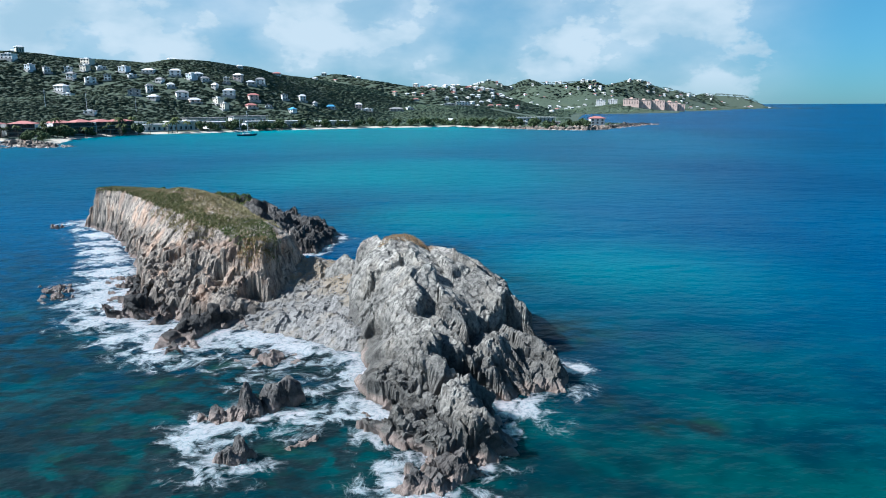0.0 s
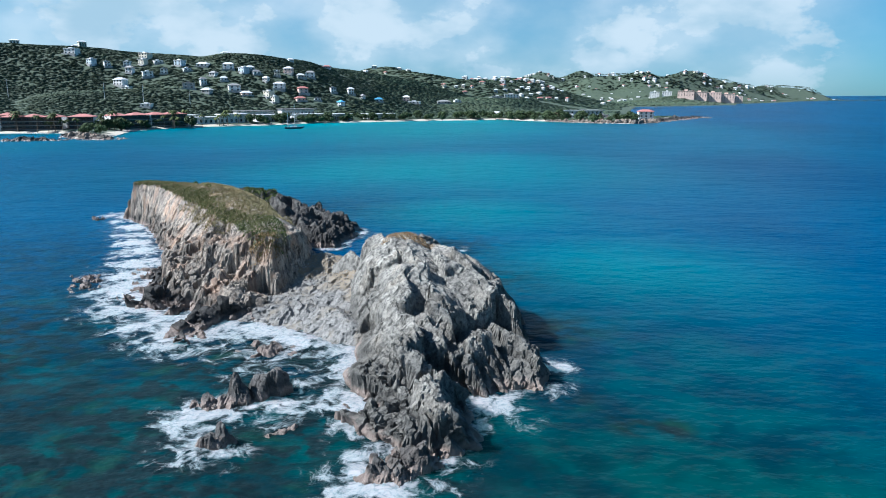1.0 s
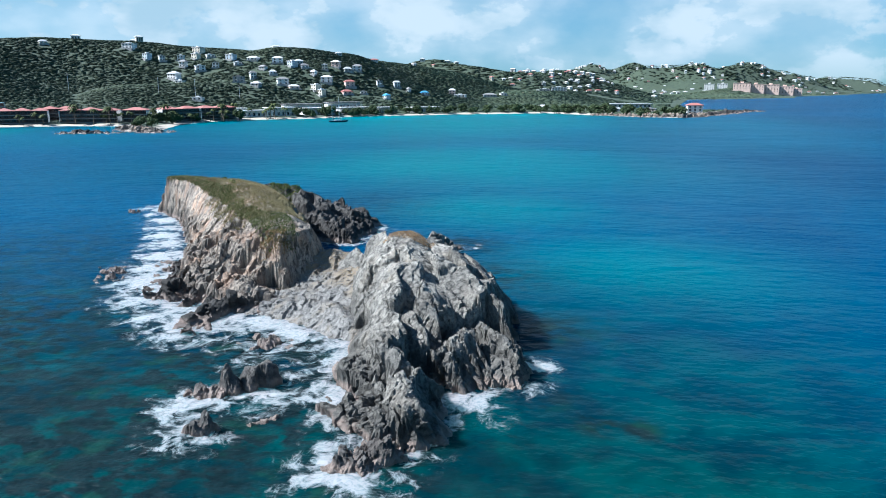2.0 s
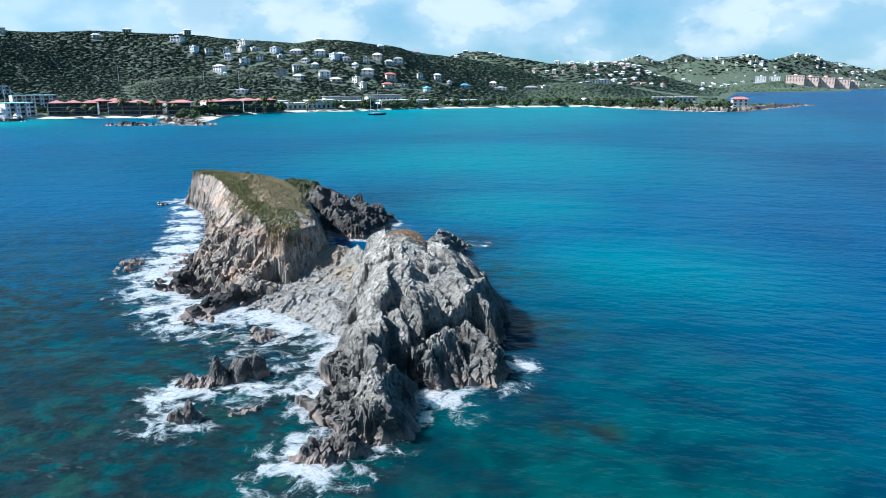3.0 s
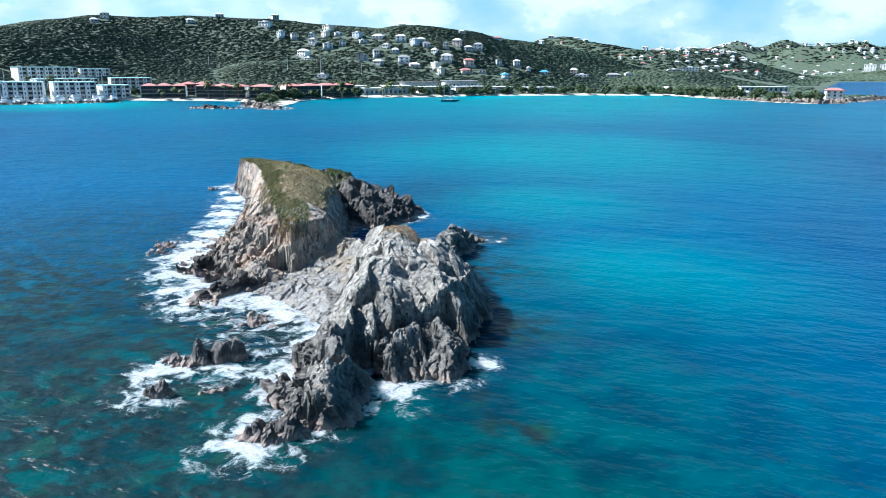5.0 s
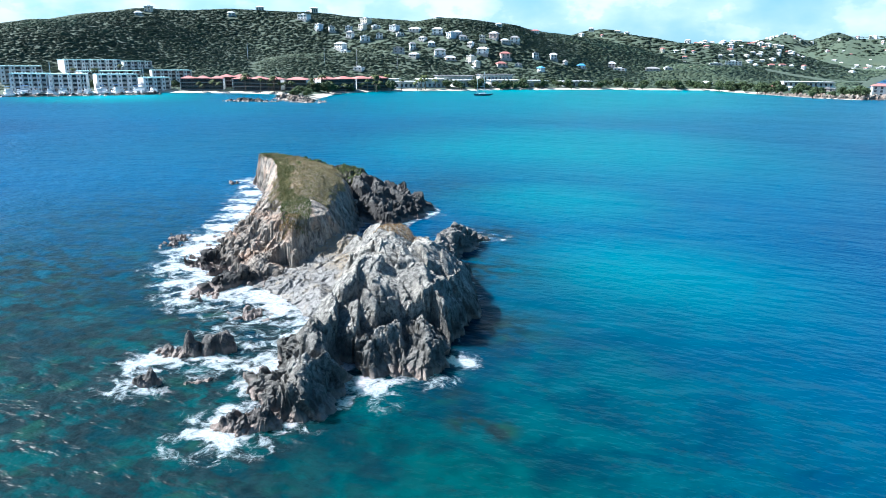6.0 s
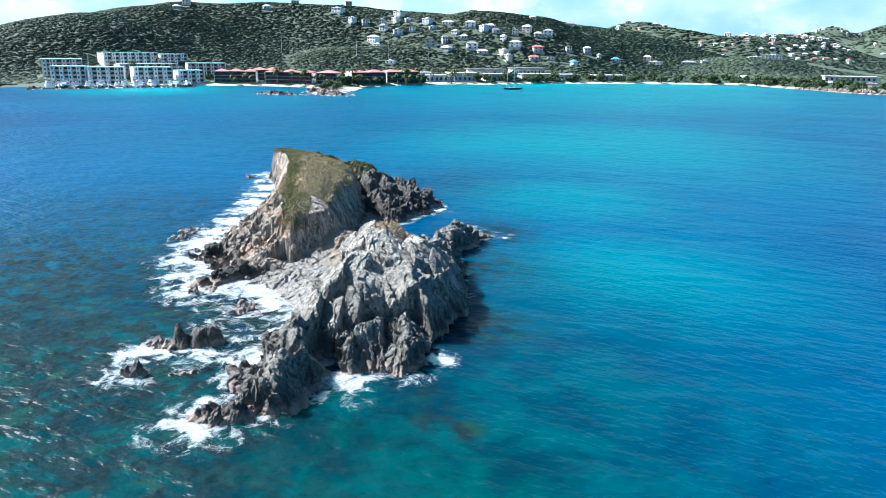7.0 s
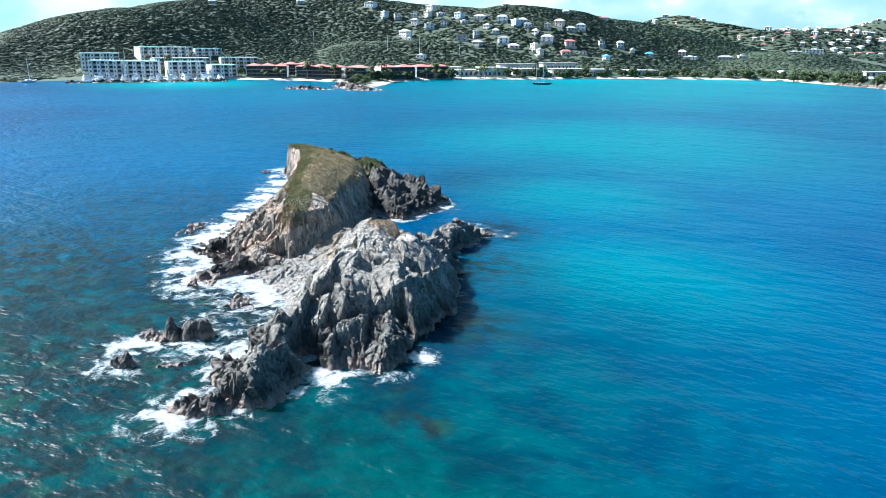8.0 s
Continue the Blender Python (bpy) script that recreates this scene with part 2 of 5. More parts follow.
def foliage(name, low, high, dry=None, spread_of_dry=0.05):
    def build(n):
        r = n.add("ShaderNodeNewGeometry").outputs["Random Per Island"]
        colour = n.mix(r, low, high)
        if dry:
            colour = n.mix(n.steps(n.math("FRACT", n.math("MULTIPLY", r, 7.31)), 0.72, 0.9), colour, dry)
        if dry:
            colour = n.mix(n.steps(n.noise(n.place, spread_of_dry, 4.0), 0.5, 0.68, 0.0, 0.75), colour, dry)
        colour = n.mix(n.steps(n.noise(n.place, 0.02, 4.0), 0.4, 0.65, 0.0, 0.5), colour, low)
        colour = n.mix(n.steps(n.noise(n.place, 0.0075, 3.0), 0.54, 0.68, 0.0, 0.6), colour, tuple(1.5 * c for c in high))
        n.put(color=colour, rough=0.8, gloss=0.2)
    return material(name, build)


BUSH = foliage("bush_leaves", (0.043, 0.066, 0.044), (0.055, 0.082, 0.05), (0.067, 0.088, 0.05))


# ---- shared shape code ----
def part(name, data, mat, parent=None, label=""):
    """Links a mesh (or bmesh) as one object under a thing or a part."""
    if isinstance(data, bmesh.types.BMesh):
        me = bpy.data.meshes.new(name)
        data.to_mesh(me)
        data.free()
        data = me
    if mat and not data.materials:
        data.materials.append(mat)
    ob = new(name, data)
    ob.parent = parent
    if label:
        ob["label"] = label
    return ob


def sheet(name, verts, faces, smooth=False):
    me = bpy.data.meshes.new(name)
    verts, faces = np.asarray(verts, np.float32), np.asarray(faces, np.int32)
    k = faces.shape[1]
    me.vertices.add(len(verts))
    me.vertices.foreach_set("co", verts.ravel())
    me.loops.add(faces.size)
    me.loops.foreach_set("vertex_index", faces.ravel())
    me.polygons.add(len(faces))
    me.polygons.foreach_set("loop_start", np.arange(0, faces.size, k, dtype=np.int32))
    me.polygons.foreach_set("loop_total", np.full(len(faces), k, np.int32))
    me.polygons.foreach_set("use_smooth", np.full(len(faces), smooth))
    me.update(calc_edges=True)
    me.validate()
    return me


def grid_faces(nx, ny):
    i = np.arange(nx * ny).reshape(ny, nx)
    return np.stack([i[:-1, :-1].ravel(), i[:-1, 1:].ravel(), i[1:, 1:].ravel(), i[1:, :-1].ravel()], 1)


def hash3(i, j, k, seed):
    """Three random numbers, 0 to 1, for each whole-number cell."""
    h = (i.astype(np.int64) * 73856093) ^ (j.astype(np.int64) * 19349663) ^ (k.astype(np.int64) * 83492791) ^ (seed * 2654435)
    out = []
    for s in (1, 2, 3):
        v = (h * (2 * s + 1) + s * 7919) & 0x7FFFFFFF
        v = ((v ^ (v >> 13)) * 1274126177) & 0x7FFFFFFF
        v = ((v ^ (v >> 16)) * 668265263) & 0x7FFFFFFF
        out.append((v ^ (v >> 15)) / 2147483647.0)
    return np.stack(out, -1)


def blocks(P, size, seed, tilt=1.0):
    """Broken-block relief: each cell of rock is a plane of its own tilt and height, with a groove between cells."""
    Q = P / size
    base = np.floor(Q).astype(np.int64)
    best = np.full(len(Q), 9.0)
    second = np.full(len(Q), 9.0)
    value = np.zeros(len(Q))
    for di in (-1, 0, 1):
        for dj in (-1, 0, 1):
            for dk in (-1, 0, 1):
                c = base + (di, dj, dk)
                r = hash3(c[:, 0], c[:, 1], c[:, 2], seed)
                off = Q - (c + 0.15 + 0.7 * r)
                d = np.sqrt((off ** 2).sum(1))
                lean = hash3(c[:, 0], c[:, 1], c[:, 2], seed + 17) - 0.5
                v = (off * lean).sum(1) * 2.0 * tilt + 0.8 * (r[:, 0] + r[:, 2] - 1.0)
                closer = d < best
                second = np.where(closer, best, np.minimum(second, d))
                value = np.where(closer, v, value)
                best = np.where(closer, d, best)
    return value - 0.45 * np.clip(1 - (second - best) / 0.07, 0, 1)


def waves(P, size, seed, octaves=4):
    """Smooth value noise, -1 to 1, on the plane."""
    total, gain = np.zeros(len(P)), 1.0
    for o in range(octaves):
        Q = P[:, :2] / size * 2 ** o + seed * 13.7
        b = np.floor(Q).astype(np.int64)
        f = Q - b
        f = f * f * (3 - 2 * f)
        at = lambda i, j: hash3(b[:, 0] + i, b[:, 1] + j, b[:, 0] * 0, seed + o)[:, 0]
        v = (at(0, 0) * (1 - f[:, 0]) + at(1, 0) * f[:, 0]) * (1 - f[:, 1]) + (at(0, 1) * (1 - f[:, 0]) + at(1, 1) * f[:, 0]) * f[:, 1]
        total += gain * (2 * v - 1)
        gain *= 0.5
    return total / 1.9


def crest(P, line, powers=(1.6, 1.6)):
    """Height of a ridge. line: (x, y, height, reach to its left, reach to its right); at its reach it meets the sea.
    powers: how late each flank falls, left and right (1 a straight slope, 3 a flat top with a cliff)."""
    x, y = P[:, 0], P[:, 1]
    best = np.full(len(P), -9.0)
    for a, b in zip(line[:-1], line[1:]):
        dx, dy = b[0] - a[0], b[1] - a[1]
        n2 = dx * dx + dy * dy
        t = np.clip(((x - a[0]) * dx + (y - a[1]) * dy) / n2, 0, 1)
        ox, oy = x - a[0] - t * dx, y - a[1] - t * dy
        d = np.hypot(ox, oy)
        side = np.clip((dx * oy - dy * ox) / math.sqrt(n2) / np.maximum(d, 1e-6), -1, 1) * 0.5 + 0.5
        top = a[2] + t * (b[2] - a[2])
        left, right = a[3] + t * (b[3] - a[3]), a[4] + t * (b[4] - a[4])
        u = d / (right + side * (left - right))
        power = powers[1] + side * (powers[0] - powers[1])
        h = np.where(u < 1, top * (1 - np.minimum(u, 1) ** power), -(u - 1) * power * top * 0.6)
        best = np.maximum(best, h)
    return best


# ---- the islet's plan: contour lines of its two outcrops and its ledge, ridges for the rest ----
FAR_SHORE = [(-13.4, 72), (-14.6, 66.4), (-17, 63.2), (-20, 61.8), (-23, 62.8), (-26, 64.4), (-29.6, 66.6), (-32.2, 71.4), (-36, 80.6), (-40.6, 90), (-45.8, 99), (-52, 108.2), (-60, 115.5), (-60.5, 121), (-55, 122), (-46, 119), (-36, 115.6), (-31, 109.5), (-26.8, 101.5), (-23, 94.2), (-21, 89), (-18, 82), (-15, 77)]
FAR_APRON = [(-13.8, 71.8), (-14.9, 67), (-17.2, 64.8), (-20.2, 63.6), (-23.6, 64.8), (-27.8, 66), (-31.2, 71), (-35.5, 80.2), (-39.8, 90), (-45, 98.6), (-51.2, 108), (-57.8, 113.8), (-59, 119), (-54, 119.5), (-46, 117), (-38, 114), (-31.8, 108.4), (-27.6, 101), (-24.9, 95.6), (-22.4, 90), (-19.4, 84), (-16.4, 78)]
FAR_FOOT = [(-14.4, 71.5), (-15.4, 67.8), (-17.4, 66.3), (-20.5, 67.2), (-23, 67.1), (-25.8, 68.4), (-29.2, 73.8), (-33.6, 81.4), (-38.8, 90.8), (-44.6, 99.5), (-50.6, 108), (-57, 113), (-58.3, 117.5), (-54, 118), (-46, 115.7), (-39, 112.4), (-32.6, 107.4), (-28.4, 100.6), (-25.6, 95.2), (-23.2, 89.6), (-20.4, 83.6), (-17.2, 77.4)]
FAR_SHOULDER = [(-15, 71.5), (-15.8, 68.4), (-17.6, 66.7), (-20.4, 68), (-22.6, 68.8), (-25, 71), (-28.2, 76.4), (-32.5, 83.1), (-38.2, 92), (-44, 100.3), (-50.4, 108.6), (-56.4, 112.4), (-57.2, 116), (-53.5, 116.5), (-46, 114), (-40, 111), (-33.5, 106.5), (-29.2, 100), (-26.2, 94.8), (-23.9, 89.2), (-21.3, 83.2), (-17.9, 77)]
FAR_EDGE = [(-15.6, 71), (-16.3, 68.8), (-17.9, 67.3), (-20.2, 69.4), (-22.2, 71.1), (-25.1, 75), (-27.8, 78.8), (-32, 85), (-37.8, 93.4), (-43.6, 101.4), (-50.2, 109.2), (-55.6, 111.8), (-56, 114), (-53, 114.5), (-46.5, 112.5), (-41, 109), (-35, 105), (-30.4, 98.6), (-27.6, 93.6), (-24.9, 88.6), (-22.3, 82.8), (-18.7, 76.6)]
FAR_TOP = [(-17.6, 71), (-19.8, 71.6), (-23.8, 77), (-27, 81), (-31.4, 87), (-36.4, 94.4), (-40, 99), (-39.2, 103), (-34.6, 100.6), (-30.4, 94.6), (-27, 88), (-23.8, 82), (-20.2, 76)]
FAR_RIDGES = (("contours", [(0, FAR_SHORE), (1.5, FAR_APRON), (3.3, FAR_FOOT), (5.0, FAR_SHOULDER), (6.6, FAR_EDGE), (7.7, FAR_TOP)]),)
LEDGE_SHORE = [(-31.5, 101), (-27, 97.5), (-23, 95.2), (-20, 93.4), (-17, 92.8), (-16.4, 96), (-17, 98.6), (-15.4, 101), (-15, 104), (-16.4, 107.6), (-19, 111), (-24, 114), (-32, 117), (-42, 119), (-46, 112)]
LEDGE_MID = [(-32, 103), (-27.5, 98.8), (-23.4, 96.6), (-20.6, 94.8), (-18.2, 94.4), (-17.8, 96.4), (-18.4, 99), (-16.6, 101.8), (-16.2, 104.2), (-17.8, 107), (-21, 109.8), (-26, 112), (-33, 115), (-42, 117), (-46, 112)]
LEDGE_BACK = [(-33, 104.4), (-28, 100.4), (-24.5, 98.2), (-22, 97.8), (-22.4, 100), (-22.6, 103), (-23.3, 106), (-25, 108.5), (-28.5, 111), (-35, 113.4), (-43, 115), (-45, 111)]
LEDGE_TOP = [(-36, 107), (-30, 103), (-27, 101.4), (-27, 103.5), (-30, 107.5), (-36, 111), (-43, 113), (-44, 110)]
LEDGE_RIDGES = (("contours", [(0, LEDGE_SHORE), (1.5, LEDGE_MID), (3.3, LEDGE_BACK), (5.4, LEDGE_TOP)]),)
MAIN_SHORE = [(-10, 63), (-8.6, 58.5), (-7, 55), (-6.5, 52), (-6.5, 49.5), (-5.5, 46), (-5.4, 44.6), (-4.4, 43.2), (-3.7, 40.8), (-3.2, 39), (-2.2, 37.6), (-1.2, 36.4), (0.4, 35.6), (2.7, 35.8), (3.3, 38.2), (4.1, 40.8), (3.4, 43), (1.0, 45.2), (3, 45.2), (5.4, 45), (8.7, 46.5),
              (8.6, 49.5), (7.9, 53), (7.4, 57), (7, 62), (6.4, 66), (4.8, 69.5), (2.6, 74), (-1.2, 77.5), (-7, 76), (-12, 72), (-12, 67)]
MAIN_FOOT = [(-9.4, 63.2), (-7.8, 58.8), (-6.4, 55), (-5.7, 52), (-5.5, 49.5), (-4.6, 46), (-4.3, 44.8), (-3.3, 43.4), (-2.7, 41), (-2.1, 39.6), (-1.3, 38.4), (-0.4, 37.2), (0.8, 36.5), (2.2, 36.6), (2.7, 38.6), (3.3, 40.6), (2.7, 42.8), (1.5, 44.8), (1.4, 46.6), (3.4, 45.9), (5.4, 45.5), (8.2, 47),
             (8.2, 49.5), (7.5, 53), (7.1, 57), (6.7, 62), (6, 65.6), (4.2, 69), (2, 73), (-1.4, 76), (-6.4, 74.6), (-10.8, 71.4), (-11, 67)]
MAIN_STEP = [(-8.8, 63.6), (-7.2, 59.2), (-5.4, 55), (-4.5, 52), (-4, 49.5), (-3.1, 46.4), (-2.7, 45), (-2.2, 43.4), (-1.8, 41.4), (-1.2, 40.2), (-0.4, 39.8), (0.4, 39.6), (1.4, 40), (1.8, 41.2), (1.6, 42.8), (0.7, 44.6), (0, 46.8), (1.4, 49), (3, 50.8), (4.6, 52.5), (6, 53.4), (7, 55),
             (6.8, 58), (6.3, 62), (5.5, 65.2), (3.6, 68.4), (1.2, 71.6), (-2, 74), (-6, 73.2), (-9.4, 70.8), (-10, 67)]
MAIN_WAIST = [(-8.4, 64.2), (-6.6, 59.8), (-4.6, 55.2), (-3.6, 52.4), (-3, 49.8), (-2.4, 47.2), (-1.7, 45.4), (-1, 45.7), (-0.9, 47.4), (-1, 49.6), (-0.3, 51.7), (0.8, 52.8), (2.8, 53.6), (4.2, 54.2), (5.6, 55.2), (6.3, 58.2), (5.9, 62), (5.1, 64.8), (3, 67.8), (0, 70.6), (-3, 72.4), (-6, 72), (-8.6, 70), (-9.3, 67)]
MAIN_SHOULDER = [(-7.9, 65), (-6, 60.6), (-4.2, 56.2), (-3.6, 53.7), (-2.4, 53.1), (-0.6, 53.9), (1.4, 54.5), (3.4, 55.2), (4.2, 56.5), (4.6, 59), (4.3, 62), (4.4, 63.4), (2.6, 66), (0, 68.4), (-3, 70.2), (-6, 70.4), (-8.2, 69.2), (-8.8, 67)]
MAIN_CROWN = [(-7.7, 66), (-5.5, 61.6), (-3.6, 57.6), (-3, 55.5), (-1.6, 56), (0.2, 57.4), (1.6, 59.4), (2.2, 62), (1.8, 64), (-0.8, 66.4), (-3.2, 68.4), (-6, 69.2), (-8, 68.4)]
MAIN_TOP = [(-6.6, 66.6), (-5.2, 63.4), (-3.6, 61.2), (-1.6, 61.8), (-0.6, 63.8), (-2.2, 66.4), (-4.4, 67.9), (-6.4, 67.7)]
MAIN_RIDGES = (
    ("contours", [(0, MAIN_SHORE), (1.2, MAIN_FOOT), (2.4, MAIN_STEP), (3.5, MAIN_WAIST), (5.0, MAIN_SHOULDER), (6.2, MAIN_CROWN), (7.0, MAIN_TOP)]),
    ([(-1.7, 50.5, 3.8, 2.6, 4.0), (-1.4, 46.5, 3.8, 2.6, 3.8), (-0.7, 42.2, 3.2, 2.4, 3.0), (0.4, 40.4, 2.5, 2.2, 2.2), (1.4, 37.8, 1.4, 1.5, 1.5)], (1.7, 1.1)),
    ([(3.2, 46.9, 1.5, 1.4, 1.4), (5.2, 46.7, 1.8, 1.4, 1.4), (7.2, 48, 2.2, 1.5, 1.4), (7.2, 50.5, 2.1, 1.4, 1.4)], (1.6, 1.6)),
    ([(-11.8, 70, 3.6, 4, 4), (-9.8, 68.8, 5.0, 4, 4), (-7.9, 67.4, 6.6, 3.6, 3.4), (-5.6, 66, 7.2, 4, 4)], (1.2, 1.2)),
)
SPUR_RIDGES = (
    ([(-3.5, 73, 4.0, 4, 4.5), (-2.8, 77.5, 3.4, 3, 2.4), (-4.6, 81, 2.5, 2.6, 2.2), (-3.4, 84.8, 3.6, 2.4, 2.2), (-3.6, 89, 2.0, 1.8, 2.0), (-3.5, 91.8, 0.6, 1.4, 1.4)], (1.4, 1.4)),
)
SADDLE_RIDGES = (
    ([(-17.5, 70.5, 3.4, 6, 6), (-14.2, 70.6, 4.2, 9, 9.6), (-11.7, 70.2, 3.8, 9, 12.4), (-9.4, 68.6, 4.2, 7, 11), (-8, 64, 3.2, 3, 6)], (1.8, 0.85)),
    ([(-16.4, 63, 1.0, 2, 1.8), (-13.8, 61.4, 1.4, 3, 2.4), (-11, 60.4, 1.9, 4, 3), (-8.6, 58.8, 1.9, 4, 2.8), (-7, 56.6, 1.6, 3, 2)], (1.2, 1.1)),
)
TALUS_RIDGES = (
    ([(-35, 78.4, 0.4, 1.4, 1.4), (-31.8, 70.8, 0.8, 1.6, 1.8), (-29.6, 66, 1.3, 1.9, 2.2), (-27, 64.6, 1.0, 1.6, 1.8)], (1.3, 1.3)),
    ([(-20.6, 63, 1.3, 1.6, 1.8), (-22.2, 60.4, 1.4, 1.5, 1.6), (-22.8, 57.2, 1.1, 1.2, 1.3), (-21.8, 54.6, 0.7, 1.0, 1.0)], (1.3, 1.3)),
    ([(-21, 61.8, 0.9, 1.2, 1.2), (-17.8, 62.4, 0.7, 1.1, 1.1)], (1.3, 1.3)),
)
SURFACE = {}


def inward(P, ring):
    """Metres inside a closed line, negative outside."""
    x, y = P[:, 0], P[:, 1]
    inside = np.zeros(len(P), bool)
    d = np.full(len(P), 1e9)
    for (ax, ay), (bx, by) in zip(ring, ring[1:] + ring[:1]):
        dx, dy = bx - ax, by - ay
        t = np.clip(((x - ax) * dx + (y - ay) * dy) / (dx * dx + dy * dy), 0, 1)
        d = np.minimum(d, (x - ax - t * dx) ** 2 + (y - ay - t * dy) ** 2)
        if dy:
            inside ^= ((ay > y) != (by > y)) & (x < ax + (y - ay) / dy * dx)
    return np.where(inside, 1, -1) * np.sqrt(d)


def contours(P, levels):
    """Height between contour lines that lie one within the other."""
    deep = [inward(P, ring) for _, ring in levels]
    h = levels[0][0] + 1.4 * deep[0]
    for i, (z, _) in enumerate(levels):
        if i + 1 < len(levels):
            up = levels[i + 1][0] - z
            slope = z + up * np.clip(deep[i] / np.maximum(deep[i] - deep[i + 1], 1e-6), 0, 1)
        else:
            slope = z + 0.25 * deep[i]
        h = np.where(deep[i] > 0, np.maximum(h if i == 0 else -9, slope) if i == 0 else slope, h)
    return h


def height_of(P, ridges):
    return np.max([contours(P, b) if a == "contours" else crest(P, a, b) for a, b in ridges], axis=0)


def facets(form, P, H, size, slab, seed, steep=0.85, lift=0.55, gash=0.0):
    """Breaks a form into flat faces: each cell of the plan takes the form's height and slope at its own middle, tilted a little at random.
    slab: the cell's width and length, and the bearing of its length in degrees."""
    c, s = math.cos(radians(slab[2])), math.sin(radians(slab[2]))
    turn = np.array([[c, -s], [s, c]])
    Q = P @ turn / (size * np.array(slab[:2]))
    base = np.floor(Q).astype(np.int64)
    best, after, centre, lean, odd = np.full(len(Q), 99.0), np.full(len(Q), 99.0), np.zeros_like(Q), np.zeros_like(Q), np.zeros(len(Q))
    for di in (-1, 0, 1):
        for dj in (-1, 0, 1):
            k = base + (di, dj)
            r = hash3(k[:, 0], k[:, 1], 0 * k[:, 0], seed)
            mid = k + 0.1 + 0.8 * r[:, :2]
            d = ((Q - mid) ** 2).sum(1)
            near = d < best
            after = np.where(near, best, np.minimum(after, d))
            odd = np.where(near, r[:, 2], odd)
            best = np.where(near, d, best)
            centre = np.where(near[:, None], mid, centre)
            lean = np.where(near[:, None], hash3(k[:, 0], k[:, 1], 0 * k[:, 0], seed + 9)[:, :2] - 0.5, lean)
    C = (centre * (size * np.array(slab[:2]))) @ turn.T
    e = 0.35
    h = form(C)
    slope = np.stack([form(C + (e, 0)) - form(C - (e, 0)), form(C + (0, e)) - form(C - (0, e))], 1) / (2 * e)
    flat = h + ((np.clip(slope, -2.5, 2.5) * steep + 1.5 * lean) * (P - C)).sum(1)
    # open joints between some of the faces
    joint = np.clip(1 - (np.sqrt(after) - np.sqrt(best)) / (0.3 / size), 0, 1) * (odd > 0.35)
    return H + np.clip(flat - H, -2.4 * lift, lift) - gash * joint


def reader(net, Z):
    """Reads heights off a net (first x, first y, step) between its points."""
    def read(Q):
        u = np.clip((Q[:, 0] - net[0]) / net[2], 0, Z.shape[1] - 1.001)
        v = np.clip((Q[:, 1] - net[1]) / net[2], 0, Z.shape[0] - 1.001)
        i, j = u.astype(np.int64), v.astype(np.int64)
        u, v = u - i, v - j
        return (Z[j, i] * (1 - u) + Z[j, i + 1] * u) * (1 - v) + (Z[j + 1, i] * (1 - u) + Z[j + 1, i + 1] * u) * v
    return read


